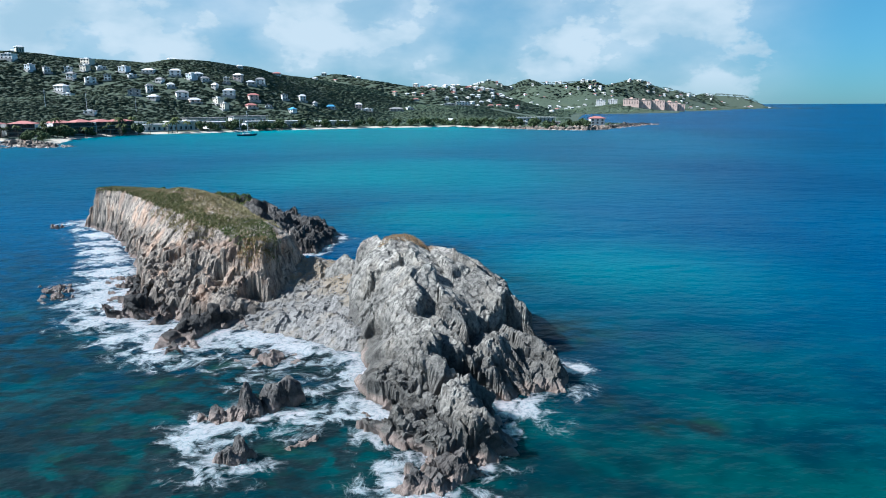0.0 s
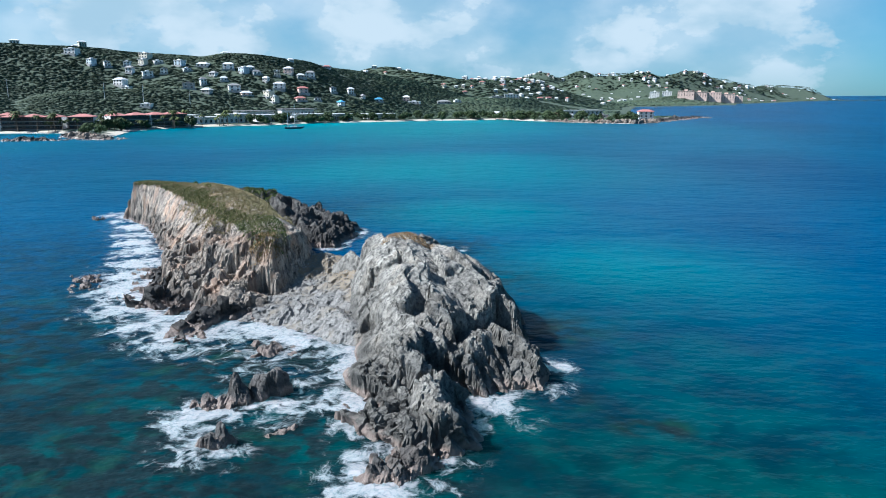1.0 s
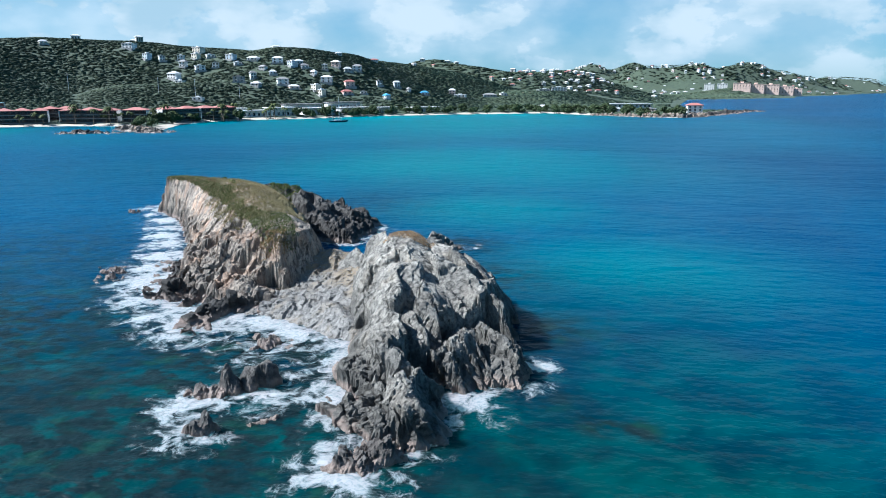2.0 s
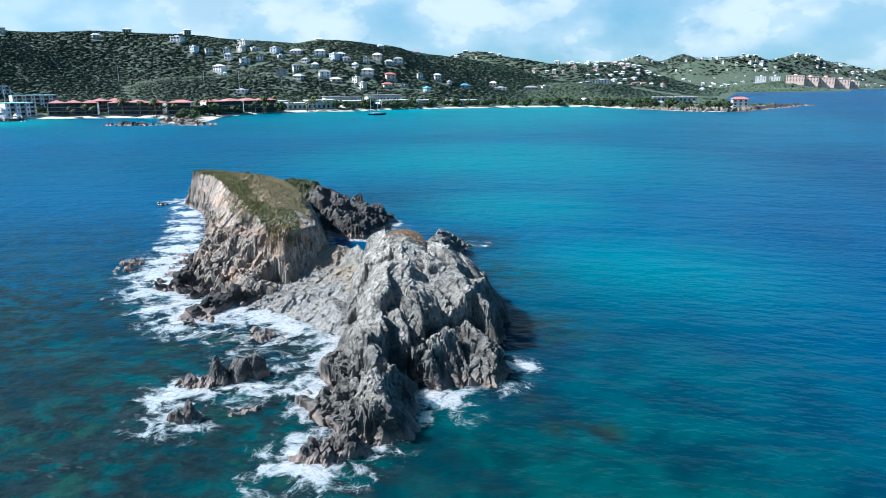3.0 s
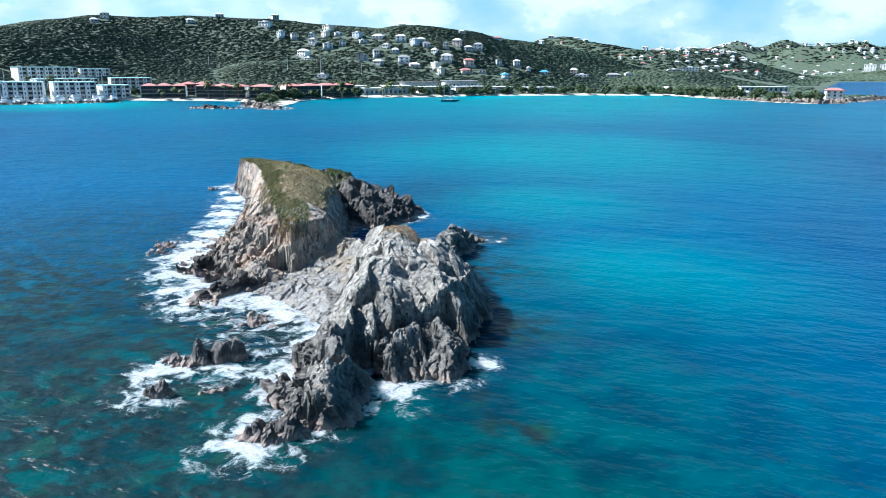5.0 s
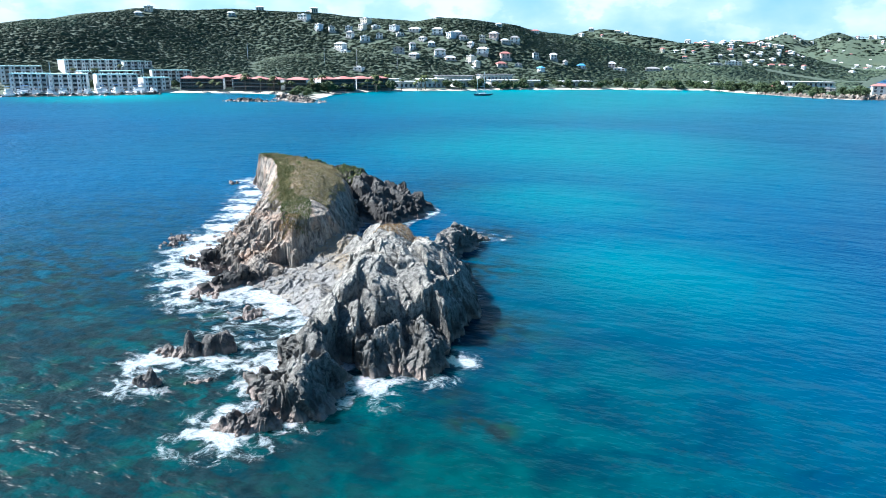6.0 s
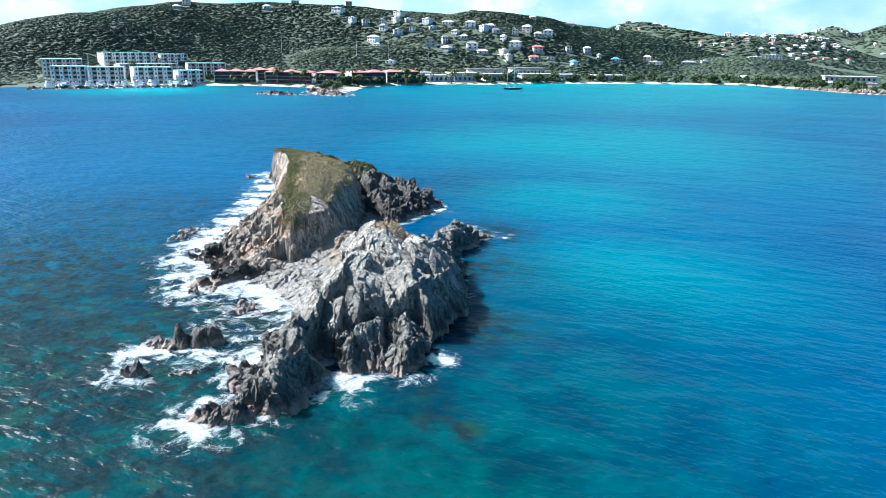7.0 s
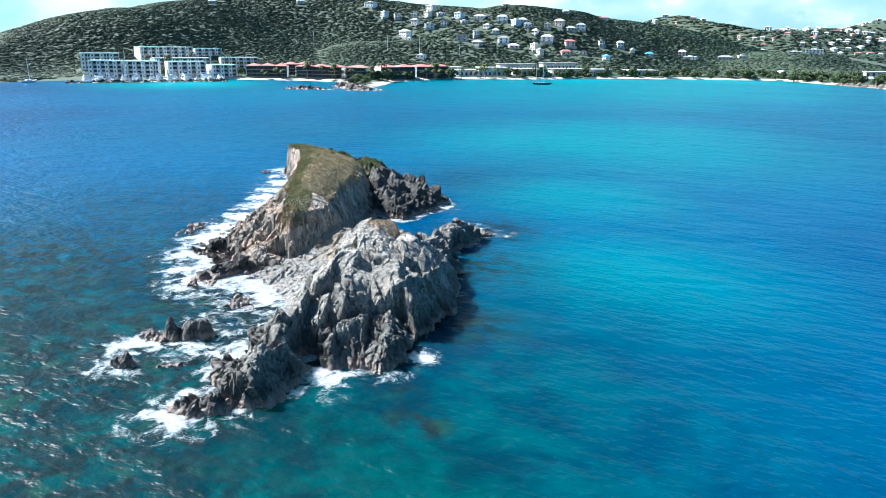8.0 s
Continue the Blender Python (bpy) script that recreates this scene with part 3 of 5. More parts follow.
def rock_part(name, ridges, box, step, mat, parent, label, rough, ribs=(1, 1, 1), turn=(0, 0, 0), seed=1, bottom=-2.5, sizes=(4.2, 1.9, 0.8), wander=1.0, facet=3.0, slab=(1.0, 1.6, 25), grain=(0.1, 0.2, 0.17), calm=99.0, ragged=0.0, second=None, steep=0.85, gash=0.0, quiet=None, spurs=0.0, block=0.3):
    """One outcrop: the ridges' ground form, broken into blocks of three sizes along its own surface.
    ribs, turn: how long the blocks are along their own three axes, and how these axes lie."""
    xs, ys = np.arange(box[0], box[1], step), np.arange(box[2], box[3], step)
    X, Y = np.meshgrid(xs, ys)
    P = np.stack([X.ravel(), Y.ravel()], 1)
    # the form is worked out once on a fine net and read off that net from then on
    net = (box[0] - 4, box[2] - 4, 0.12)
    GX, GY = np.meshgrid(np.arange(net[0], box[1] + 4, net[2]), np.arange(net[1], box[3] + 4, net[2]))
    G = np.stack([GX.ravel(), GY.ravel()], 1)
    ground = np.clip(height_of(G + np.stack([waves(G, 6.0, seed + 3), waves(G, 6.0, seed + 4)], 1) * wander, ridges), -6, 99)
    if spurs:
        # sharp-backed ribs and gullies down the flanks
        ribs_of = 0.45 - np.abs(waves(G @ np.array([[0.8, 0.6], [-0.6, 0.8]]) / (1.0, 1.7), 3.4, seed + 41, 3))
        ground = ground + spurs * ribs_of * np.clip(ground / 1.5, 0, 1) * np.clip((7.6 - ground) / 2.2, 0.05, 1) * (quiet(G, ground) if quiet else 1)
    form = reader(net, ground.reshape(GX.shape))
    H = form(P)
    gy, gx = np.gradient(H.reshape(X.shape), step)
    N = np.stack([-gx.ravel(), -gy.ravel(), np.ones(len(P))], 1)
    N /= np.linalg.norm(N, axis=1, keepdims=True)
    keep = H > bottom - 0.5
    V = np.column_stack([P, np.maximum(H, bottom)])
    still = 1 - 0.85 * np.clip((H - calm) / 0.8, 0, 1) * np.clip((N[:, 2] - 0.6) / 0.25, 0, 1)
    rest = np.clip(0.62 + 0.75 * waves(P, 9.0, seed + 31, 3), 0.3, 1.15)
    if quiet:
        rest = rest * quiet(P, H)
        still = still * np.clip(quiet(P, H), 0.3, 1)
    if facet:
        land = ground > bottom - 2.5
        ground[land] = facets(form, G[land], ground[land], facet, slab, seed + 6, steep, block * facet, gash)
        once = reader(net, ground.reshape(GX.shape))
        broken = once(P[keep])
        if second:
            broken = broken + rest[keep] * (facets(once, P[keep], broken, second, slab, seed + 8, steep, 0.3 * second, 0.4 * gash) - broken)
        V[keep, 2] = np.maximum(H[keep] + still[keep] * (broken - H[keep]), bottom)
    push = np.zeros(len(P))
    axes = np.array(Euler([radians(a) for a in turn]).to_matrix())
    S = V[keep] @ axes / ribs
    big, mid, small = sizes
    push[keep] = rough * still[keep] * rest[keep] * (1 + ragged * np.clip((3.6 - H[keep]) / 3, 0, 1)) * (grain[0] * big * blocks(S, big, seed, 2.4) + grain[1] * mid * blocks(S + 3.1, mid, seed + 1, 2.0) + grain[2] * small * blocks(S + 7.7, small, seed + 2, 1.6))
    push *= np.clip((H - bottom) / 1.5, 0, 1)
    V = V + N * push[:, None]
    SURFACE[name] = (V[keep], N[keep], H[keep])
    F = grid_faces(len(xs), len(ys))
    F = F[keep[F].all(1)]
    used = np.unique(F)
    index = np.zeros(len(V), np.int32)
    index[used] = np.arange(len(used))
    return part(name, sheet(name, V[used], index[F]), mat, parent, label)


islet = tagged(new("rock_islet"), "grey and tan fractured rock islet with grassy tops", "rock")
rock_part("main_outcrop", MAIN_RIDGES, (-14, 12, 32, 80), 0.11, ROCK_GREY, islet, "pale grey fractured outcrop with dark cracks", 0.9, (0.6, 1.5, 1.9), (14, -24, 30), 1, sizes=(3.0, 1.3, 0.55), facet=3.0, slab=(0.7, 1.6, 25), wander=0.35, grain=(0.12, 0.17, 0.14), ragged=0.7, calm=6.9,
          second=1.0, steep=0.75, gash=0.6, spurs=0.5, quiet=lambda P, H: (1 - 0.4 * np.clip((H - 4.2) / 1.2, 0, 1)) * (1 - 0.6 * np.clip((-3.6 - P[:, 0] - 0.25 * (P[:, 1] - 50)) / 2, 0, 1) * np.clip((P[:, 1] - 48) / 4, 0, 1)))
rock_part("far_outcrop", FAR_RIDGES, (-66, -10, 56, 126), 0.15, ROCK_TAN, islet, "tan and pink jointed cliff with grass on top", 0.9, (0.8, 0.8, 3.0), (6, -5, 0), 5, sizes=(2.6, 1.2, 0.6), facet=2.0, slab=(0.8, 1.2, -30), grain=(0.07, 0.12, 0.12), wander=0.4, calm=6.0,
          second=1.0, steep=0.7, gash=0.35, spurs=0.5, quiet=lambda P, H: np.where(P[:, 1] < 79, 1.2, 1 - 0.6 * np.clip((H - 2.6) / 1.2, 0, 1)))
rock_part("dark_ledge", LEDGE_RIDGES, (-50, -12, 88, 124), 0.2, ROCK_DARK, islet, "dark jagged wet ledge", 0.8, (0.7, 1.2, 1.4), (15, -20, 20), 9, sizes=(3.0, 1.5, 0.8), wander=0.5, facet=2.2, second=1.0, steep=0.7, gash=0.4)
rock_part("low_spur", SPUR_RIDGES, (-12, 6, 66, 98), 0.16, ROCK_GREY, islet, "low grey jagged spur", 1.1, (1, 0.7, 1.5), (20, -20, 0), 13, sizes=(2.4, 1.2, 0.6), wander=0.4, facet=2.0, second=0.9, steep=0.6)
rock_part("saddle", SADDLE_RIDGES, (-30, 2, 48, 84), 0.2, SCREE, islet, "grey pebbly scree saddle", 0.75, seed=17, sizes=(2.4, 1.0, 0.45), facet=0)
rock_part("talus_ledge", TALUS_RIDGES, (-40, -12, 54, 84), 0.14, ROCK_DARK, islet, "dark tumbled rocks at the cliff foot", 1.3, seed=21, sizes=(2.2, 1.2, 0.6), facet=1.6, second=0.8, wander=0.4, steep=0.5)


# ---- sea ----
def spread(centre0, centre1, step, far0, far1, grow=1.12):
    core = list(np.arange(centre0, centre1, step))
    lo, s = [], step
    while core[0] - s - sum(lo) * 0 > far0 and (not lo or lo[-1] > far0):
        s *= grow
        lo.append((lo[-1] if lo else core[0]) - s)
    hi, s = [], step
    while not hi or hi[-1] < far1:
        s *= grow
        hi.append((hi[-1] if hi else core[-1]) + s)
    lo[-1], hi[-1] = far0, far1
    return np.array(lo[::-1] + core + hi)


ALL_RIDGES = FAR_RIDGES + LEDGE_RIDGES + MAIN_RIDGES + SPUR_RIDGES + SADDLE_RIDGES + TALUS_RIDGES
# surf on the weather side: x, y, radius, strength
SURF = [(-62, 118, 4, .9), (-57.5, 112, 4, 1.0), (-53.5, 106.5, 4, 1.05), (-49.8, 100.5, 4, 1.1), (-46.4, 95, 4, 1.1), (-43, 88.5, 4.2, 1.1), (-40, 82, 4.4, 1.15), (-37.4, 76, 4.6, 1.2), (-34.8, 70, 4.6, 1.2), (-32, 63.5, 4.4, 1.15), (-27.5, 58.6, 3.4, 1.05),
        (-21, 58.5, 3.8, 1.15), (-16.5, 59.5, 4, 1.25), (-12, 56.4, 3.2, 1.05), (-8.3, 53.5, 1.8, .8), (-14.5, 40.6, 3.2, 1.15), (-12.4, 36.2, 2.8, 1.0), (-9.2, 42.0, 2.8, 1.05), (-11.6, 43.4, 2.6, 1.1), (-7, 43.2, 2.2, .95), (-5.2, 42.5, 2.0, .95), (-4, 39, 1.8, .8), (-3.2, 36, 1.8, .8),
        (-1.5, 33.2, 3.8, 1.1), (-11, 49, 3, .5), (-7.6, 47.5, 1.8, .75), (-10, 45.6, 2.2, .8), (-12.4, 54, 3, .7), (3, 36, 2, .6), (2.6, 43.6, 1.8, 1.0), (4.8, 43.8, 2.4, 1.15), (6.5, 41.5, 2.4, .6), (9.3, 47, 2, .8), (9.9, 51, 1.9, 1.05), (-16.5, 52, 3, .6), (-16, 104, 3, .6), (-5, 96, 3, .6), (-1.5, 84, 2, .5)]
# sand and coral: x, y, radius, amount
SAND = [(-14, 205, 75, .48), (0, 128, 26, .44), (16, 120, 30, .2), (30, 52, 20, .14), (22, 86, 24, .36), (-90, 190, 95, .2), (-200, 290, 90, .28), (-80, 470, 220, .5), (60, 330, 110, .22), (110, 480, 90, .28), (-140, 545, 90, 1.0), (-40, 600, 90, .95), (-300, 310, 50, .9), (-225, 430, 55, .7), (-170, 520, 50, 1.0), (30, 610, 60, .7), (-60, 330, 110, .3), (-190, 270, 80, .12)]
CORAL = [(-22, 30, 20, 1.0), (-45, 45, 28, .75), (-60, 80, 24, .4), (0, 22, 14, .7), (16.5, 41.2, 1.3, 1.0), (14.0, 41.6, 1.6, .9), (11, 45, 2.0, .5), (10, 60, 6, .6), (2, 78, 8, .6), (-2, 95, 8, .5), (-13, 49, 11, 1.1), (-11, 40, 9, 1.0), (0, 32, 5, .9), (-30, 10, 24, .9), (-25, 128, 14, .3)]


def blobs(P, marks):
    total = np.zeros(len(P))
    for x, y, r, s in marks:
        total = np.maximum(total, s * np.exp(-((P[:, 0] - x) ** 2 + (P[:, 1] - y) ** 2) / (r * r)))
    return total


def make_sea():
    xs, ys = spread(-75, 40, 0.42, -4900, 4900), spread(12, 130, 0.42, -1500, 4990)
    X, Y = np.meshgrid(xs, ys)
    P = np.stack([X.ravel(), Y.ravel()], 1)
    far = np.hypot(P[:, 0], P[:, 1])
    Z = 0.14 * waves(P * (0.45, 1), 4.0, 31, 3) * np.clip(1 - far / 400, 0, 1)
    # the sheet lifts a little towards its rim, where the true sea would reach on to the horizon
    Z += 11.0 * np.clip((far - 2200) / 2700, 0, 1.6) ** 2
    H = np.full(len(P), -9.0)
    near = (P[:, 0] > -80) & (P[:, 0] < 45) & (P[:, 1] > 10) & (P[:, 1] < 140)
    H[near] = np.clip(height_of(P[near], ALL_RIDGES), -9, 9)
    surf = blobs(P, SURF) * (0.82 + 0.35 * waves(P, 5.0, 41))
    shore = np.clip(1.15 + H / 2.2, 0, 1) * np.clip(np.where(P[:, 0] < 3 - 0.12 * (P[:, 1] - 35), 0.76, 0.4) + 0.45 * waves(P, 6.0, 43), 0, 1)
    Z += 0.18 * np.clip(surf, 0, 1)
    me = sheet("sea", np.column_stack([P, Z]), grid_faces(len(xs), len(ys)), True)
    for name, values in (("surf", np.maximum(surf, shore)), ("shoal", blobs(P, SAND) * (0.85 + 0.3 * waves(P, 60.0, 91))), ("reef", blobs(P, CORAL)), ("green", np.clip((92 - P[:, 1] - 0.35 * np.maximum(P[:, 0] - 12, 0)) / 55, 0, 1) * np.clip(1.35 - np.abs(P[:, 0]) / 90, 0, 1) * np.clip(1.25 - (P[:, 0] - 12) / 46, 0.15, 1)), ("clear", np.clip(1 + H / 3.0, 0, 1))):
        me.attributes.new(name, "FLOAT", "POINT").data.foreach_set("value", np.clip(values, 0, 1).astype(np.float32))
    sea = part("water", me, WATER)
    return tagged(sea, "clear blue and turquoise sea, foaming white along the rocks", "sea", kind="structure")


make_sea()


def build_bed(n):
    colour = n.mix(n.steps(n.noise(n.place, 0.3, 6.0, 0.6), 0.4, 0.6), (0.02, 0.03, 0.03), (0.1, 0.16, 0.14))
    n.put(color=colour, rough=0.95)


def make_bed():
    xs = np.arange(-110, 90, 2.0)
    ys = np.arange(0, 180, 2.0)
    X, Y = np.meshgrid(xs, ys)
    P = np.stack([X.ravel(), Y.ravel()], 1)
    bed = part("seabed", sheet("seabed", np.column_stack([P, -3.4 + 0.7 * waves(P, 9.0, 71)]), grid_faces(len(xs), len(ys)), True), material("reef_bed", build_bed))
    return tagged(bed, "dark coral and sand seabed under the shallows", "seabed", kind="structure")


make_bed()

# ---- land ----
COAST = [(-4800, -300), (-1500, 60), (-600, 190), (-420, 215), (-384, 250), (-378, 282), (-352, 308), (-334, 336), (-320, 360), (-300, 366), (-268, 382), (-232, 385), (-206, 338), (-190, 336), (-196, 360), (-214, 412), (-203, 466),
         (-156, 501), (-134, 538), (-98, 566), (-50, 598), (10, 628), (37, 600), (60, 575), (84, 552), (110, 545), (124, 556), (134, 590), (160, 650), (196, 706), (152, 700), (150, 800), (190, 1000), (262, 1340), (300, 1385), (372, 1430), (440, 1520),
         (526, 1585), (594, 1805), (760, 2050), (1020, 2500), (1240, 2760), (1500, 2770), (1520, 2830), (1420, 2900), (1480, 3250), (1300, 3500), (900, 4900), (-4800, 4900)]
HILL_LINES = [
    ([(-900, 250, 18), (-620, 330, 28), (-500, 350, 23), (-496, 400, 31), (-512, 455, 49), (-516, 520, 59), (-518, 575, 66), (-475, 640, 68), (-416, 684, 67), (-354, 718, 62), (-295, 722, 59), (-256, 735, 64), (-239, 810, 60), (-195, 870, 51), (-150, 930, 43)], 130),
    ([(-260, 1240, 50), (-195, 1285, 68), (-130, 1230, 55), (-60, 1230, 47), (10, 1400, 50), (60, 1600, 54)], 125),
    ([(-150, 640, 24), (-250, 600, 26), (-330, 560, 22)], 70),
    ([(120, 2500, 80), (165, 2595, 96), (230, 2700, 80)], 130),
    ([(363, 3180, 124), (300, 3200, 100)], 170),
    ([(280, 2400, 70), (325, 2378, 88), (400, 2380, 90), (471, 2353, 94), (530, 2345, 78), (600, 2430, 84), (670, 2512, 101), (760, 2540, 78), (838, 2567, 60)], 120),
    ([(480, 1900, 18), (600, 1930, 24)], 100),
    ([(1060, 2980, 50), (1135, 3099, 64), (1250, 3110, 58), (1331, 3129, 50)], 90),
    ([(1440, 2800, 8), (1490, 2800, 12)], 30),
    ([(-40, 900, 16), (80, 1000, 14), (150, 1200, 14)], 170),
    ([(84, 580, 7), (118, 566, 6)], 26),
]


def coast_distance(P):
    """Metres inland, negative at sea."""
    x, y = P[:, 0], P[:, 1]
    inside = np.zeros(len(P), bool)
    d = np.full(len(P), 1e9)
    for (ax, ay), (bx, by) in zip(COAST, COAST[1:] + COAST[:1]):
        dx, dy = bx - ax, by - ay
        t = np.clip(((x - ax) * dx + (y - ay) * dy) / (dx * dx + dy * dy), 0, 1)
        d = np.minimum(d, np.hypot(x - ax - t * dx, y - ay - t * dy))
        crosses = (ay > y) != (by > y)
        if dy:
            inside ^= crosses & (x < ax + (y - ay) / dy * dx)
    return np.where(inside, d, -d)


def land_height(P):
    d = coast_distance(P)
    hills = np.zeros(len(P))
    for line, reach in HILL_LINES:
        g = np.zeros(len(P))
        for (ax, ay, ah), (bx, by, bh) in zip(line, line[1:]):
            dx, dy = bx - ax, by - ay
            t = np.clip(((P[:, 0] - ax) * dx + (P[:, 1] - ay) * dy) / (dx * dx + dy * dy), 0, 1)
            d2 = (P[:, 0] - ax - t * dx) ** 2 + (P[:, 1] - ay - t * dy) ** 2
            g = np.maximum(g, (ah + t * (bh - ah)) * np.exp(-d2 / (reach * reach)))
        hills = np.maximum(hills, g) + 0.1 * np.minimum(hills, g)
    rise = np.clip((d - 20) / 130, 0, 1)
    shore = np.where(d < 0, d * 0.12, 2.2 * (1 - np.exp(-np.maximum(d, 0) / 9)))
    return shore + hills * rise * rise * (3 - 2 * rise) + (0.5 + 0.1 * hills) * waves(P, 120.0, 51) * rise - 0.26 * hills * np.abs(waves(P, 210.0, 53, 2)) * rise * np.clip(1 - hills / 75, 0.15, 1)


def make_land():
    xs, ys = spread(-640, 220, 7.0, -4800, 2400, 1.05), spread(200, 960, 7.0, -900, 4900, 1.05)
    X, Y = np.meshgrid(xs, ys)
    P = np.stack([X.ravel(), Y.ravel()], 1)
    H = land_height(P)
    F = grid_faces(len(xs), len(ys))
    F = F[(H[F] > -2.0).any(1)]
    used = np.unique(F)
    index = np.zeros(len(P), np.int32)
    index[used] = np.arange(len(used))
    land = part("ground", sheet("ground", np.column_stack([P, H])[used], index[F], True), LAND)
    return tagged(land, "green scrub-covered hills behind a pale sand beach", "hillside", kind="structure")


make_land()


# ---- rocks in the surf ----
def hull_rock(seed, flat=0.7):
    """An angular boulder: the hull of a few random points."""
    rng = random.Random(seed)
    bm = bmesh.new()
    for _ in range(16):
        a, b = rng.uniform(0, 2 * math.pi), math.asin(rng.uniform(-1, 1))
        r = rng.uniform(0.75, 1.1)
        bm.verts.new((r * math.cos(a) * math.cos(b), r * 0.8 * math.sin(a) * math.cos(b), r * flat * math.sin(b)))
    hull = bmesh.ops.convex_hull(bm, input=bm.verts)
    bmesh.ops.delete(bm, geom=[v for v in hull["geom_interior"] if isinstance(v, bmesh.types.BMVert)], context="VERTS")
    bmesh.ops.bevel(bm, geom=list(bm.edges), offset=0.06, segments=1, affect="EDGES")
    me = bpy.data.meshes.new("boulder")
    bm.to_mesh(me)
    bm.free()
    return me


BOULDERS = [hull_rock(300 + k, 0.6 + 0.04 * k) for k in range(10)]


def scatter_boulders(name, spots, mat, label, group, low, high, seed):
    rng = random.Random(seed)
    for x, y, z in spots:
        me = rng.choice(BOULDERS)
        key = me.name + mat.name
        if key not in bpy.data.meshes:
            copy = me.copy()
            copy.name = key
            copy.materials.clear()
            copy.materials.append(mat)
        ob = new(name, bpy.data.meshes[key])
        size = low + (high - low) * rng.random() ** 2.2
        ob.matrix_world = pose(x, y, z + 0.12 * size, rng.uniform(-25, 25), rng.uniform(-25, 25), rng.uniform(0, 360)) @ Matrix.Scale(size, 4)
        tagged(ob, label, "boulder", group)


def surface_spots(name, count, rule, seed):
    """Random places on an outcrop's surface where the rule holds."""
    V, N, H = SURFACE[name]
    good = np.flatnonzero(rule(V, N, H))
    pick = np.random.RandomState(seed).choice(good, min(count, len(good)), replace=False)
    return V[pick], N[pick]


spots, _ = surface_spots("talus_ledge", 70, lambda V, N, H: (H > -0.2) & (V[:, 1] < 95), 3)
scatter_boulders("boulder", spots, ROCK_DARK, "dark angular boulder at the cliff foot", "boulders at the cliff foot", 0.25, 0.9, 4)
spots, _ = surface_spots("far_outcrop", 120, lambda V, N, H: (H > 0.1) & (H < 2.6) & (V[:, 0] < -21) & (V[:, 1] < 112), 5)
scatter_boulders("boulder", spots, ROCK_TAN, "tan angular boulder on the cliff apron", "boulders on the apron", 0.2, 0.8, 6)
spots, _ = surface_spots("dark_ledge", 50, lambda V, N, H: (H > -0.1) & (H < 2.5) & (V[:, 0] > -32), 7)
scatter_boulders("boulder", spots, ROCK_DARK, "black wet boulder on the ledge", "boulders on the ledge", 0.3, 1.0, 8)
spots, _ = surface_spots("low_spur", 30, lambda V, N, H: (H > -0.1) & (H < 2.5) & (V[:, 1] > 78), 9)
scatter_boulders("boulder", spots, ROCK_GREY, "grey boulder on the low spur", "boulders on the spur", 0.35, 1.0, 10)


def sea_stack(label, ridge, power, seed, rough=0.9):
    xs, ys = [p[0] for p in ridge], [p[1] for p in ridge]
    box = (min(xs) - 5, max(xs) + 5, min(ys) - 5, max(ys) + 5)
    ob = rock_part("sea_rock", ((ridge, power),), box, 0.08, ROCK_MID, None, "", rough, (0.6, 1.3, 1.9), (12, 24, 10), seed, -1.2, (1.8, 0.9, 0.4), 0.3, 1.3, (0.7, 1.4, 40), second=0.6, steep=0.5, gash=0.2, block=0.35)
    return tagged(ob, label, "rock", "rocks in the surf")


sea_stack("dark pointed sea rock with a brown wet foot", [(-14.3, 42.3, 0.7, 1.0, 1.0), (-13.0, 43.0, 1.9, 1.3, 1.2)], (1.4, 2.2), 31)
sea_stack("dark upright sea rock standing in foam", [(-11.6, 44.0, 1.4, 0.9, 1.0), (-10.7, 45.0, 1.9, 1.2, 1.1)], (1.6, 2.4), 35)
sea_stack("small low sea rock awash in foam", [(-12.2, 36.9, 0.8, 0.8, 0.8), (-11.6, 37.1, 1.2, 0.8, 0.8)], (2.6, 2.6), 39)
sea_stack("brown wet rock below the toe of the islet", [(-1.0, 34.4, 0.7, 1.5, 1.5), (0.6, 35.3, 1.2, 1.5, 1.3)], (2.2, 2.2), 43)
sea_stack("half-sunk rock awash in the bay", [(-14.2, 53.5, 0.25, 1.0, 1.0), (-13.2, 52.8, 0.4, 1.0, 1.0)], (1.4, 1.4), 47)
sea_stack("half-sunk brown rock by the surf", [(-8.9, 39.5, 0.4, 0.5, 0.6), (-8.5, 39.8, 0.5, 0.5, 0.5)], (1.4, 1.4), 51)

for x, y, high in ((-41.4, 73.2, 0.5), (-40.6, 71.0, 0.35), (-42.6, 75.0, 0.3), (-63.4, 113.0, 0.5)):
    sea_stack("small dark rock awash off the weather shore", [(x - 0.5, y, 0.6 * high, 0.7, 0.7), (x + 0.4, y + 0.2, high, 0.7, 0.7)], (1.6, 1.6), int(100 - x))

# ---- grass on the tops ----
GRASS = foliage("island_grass", (0.045, 0.075, 0.018), (0.095, 0.13, 0.035), (0.2, 0.185, 0.08), 0.3)
DRY = foliage("dry_grass", (0.2, 0.11, 0.05), (0.34, 0.24, 0.12), (0.4, 0.33, 0.2))


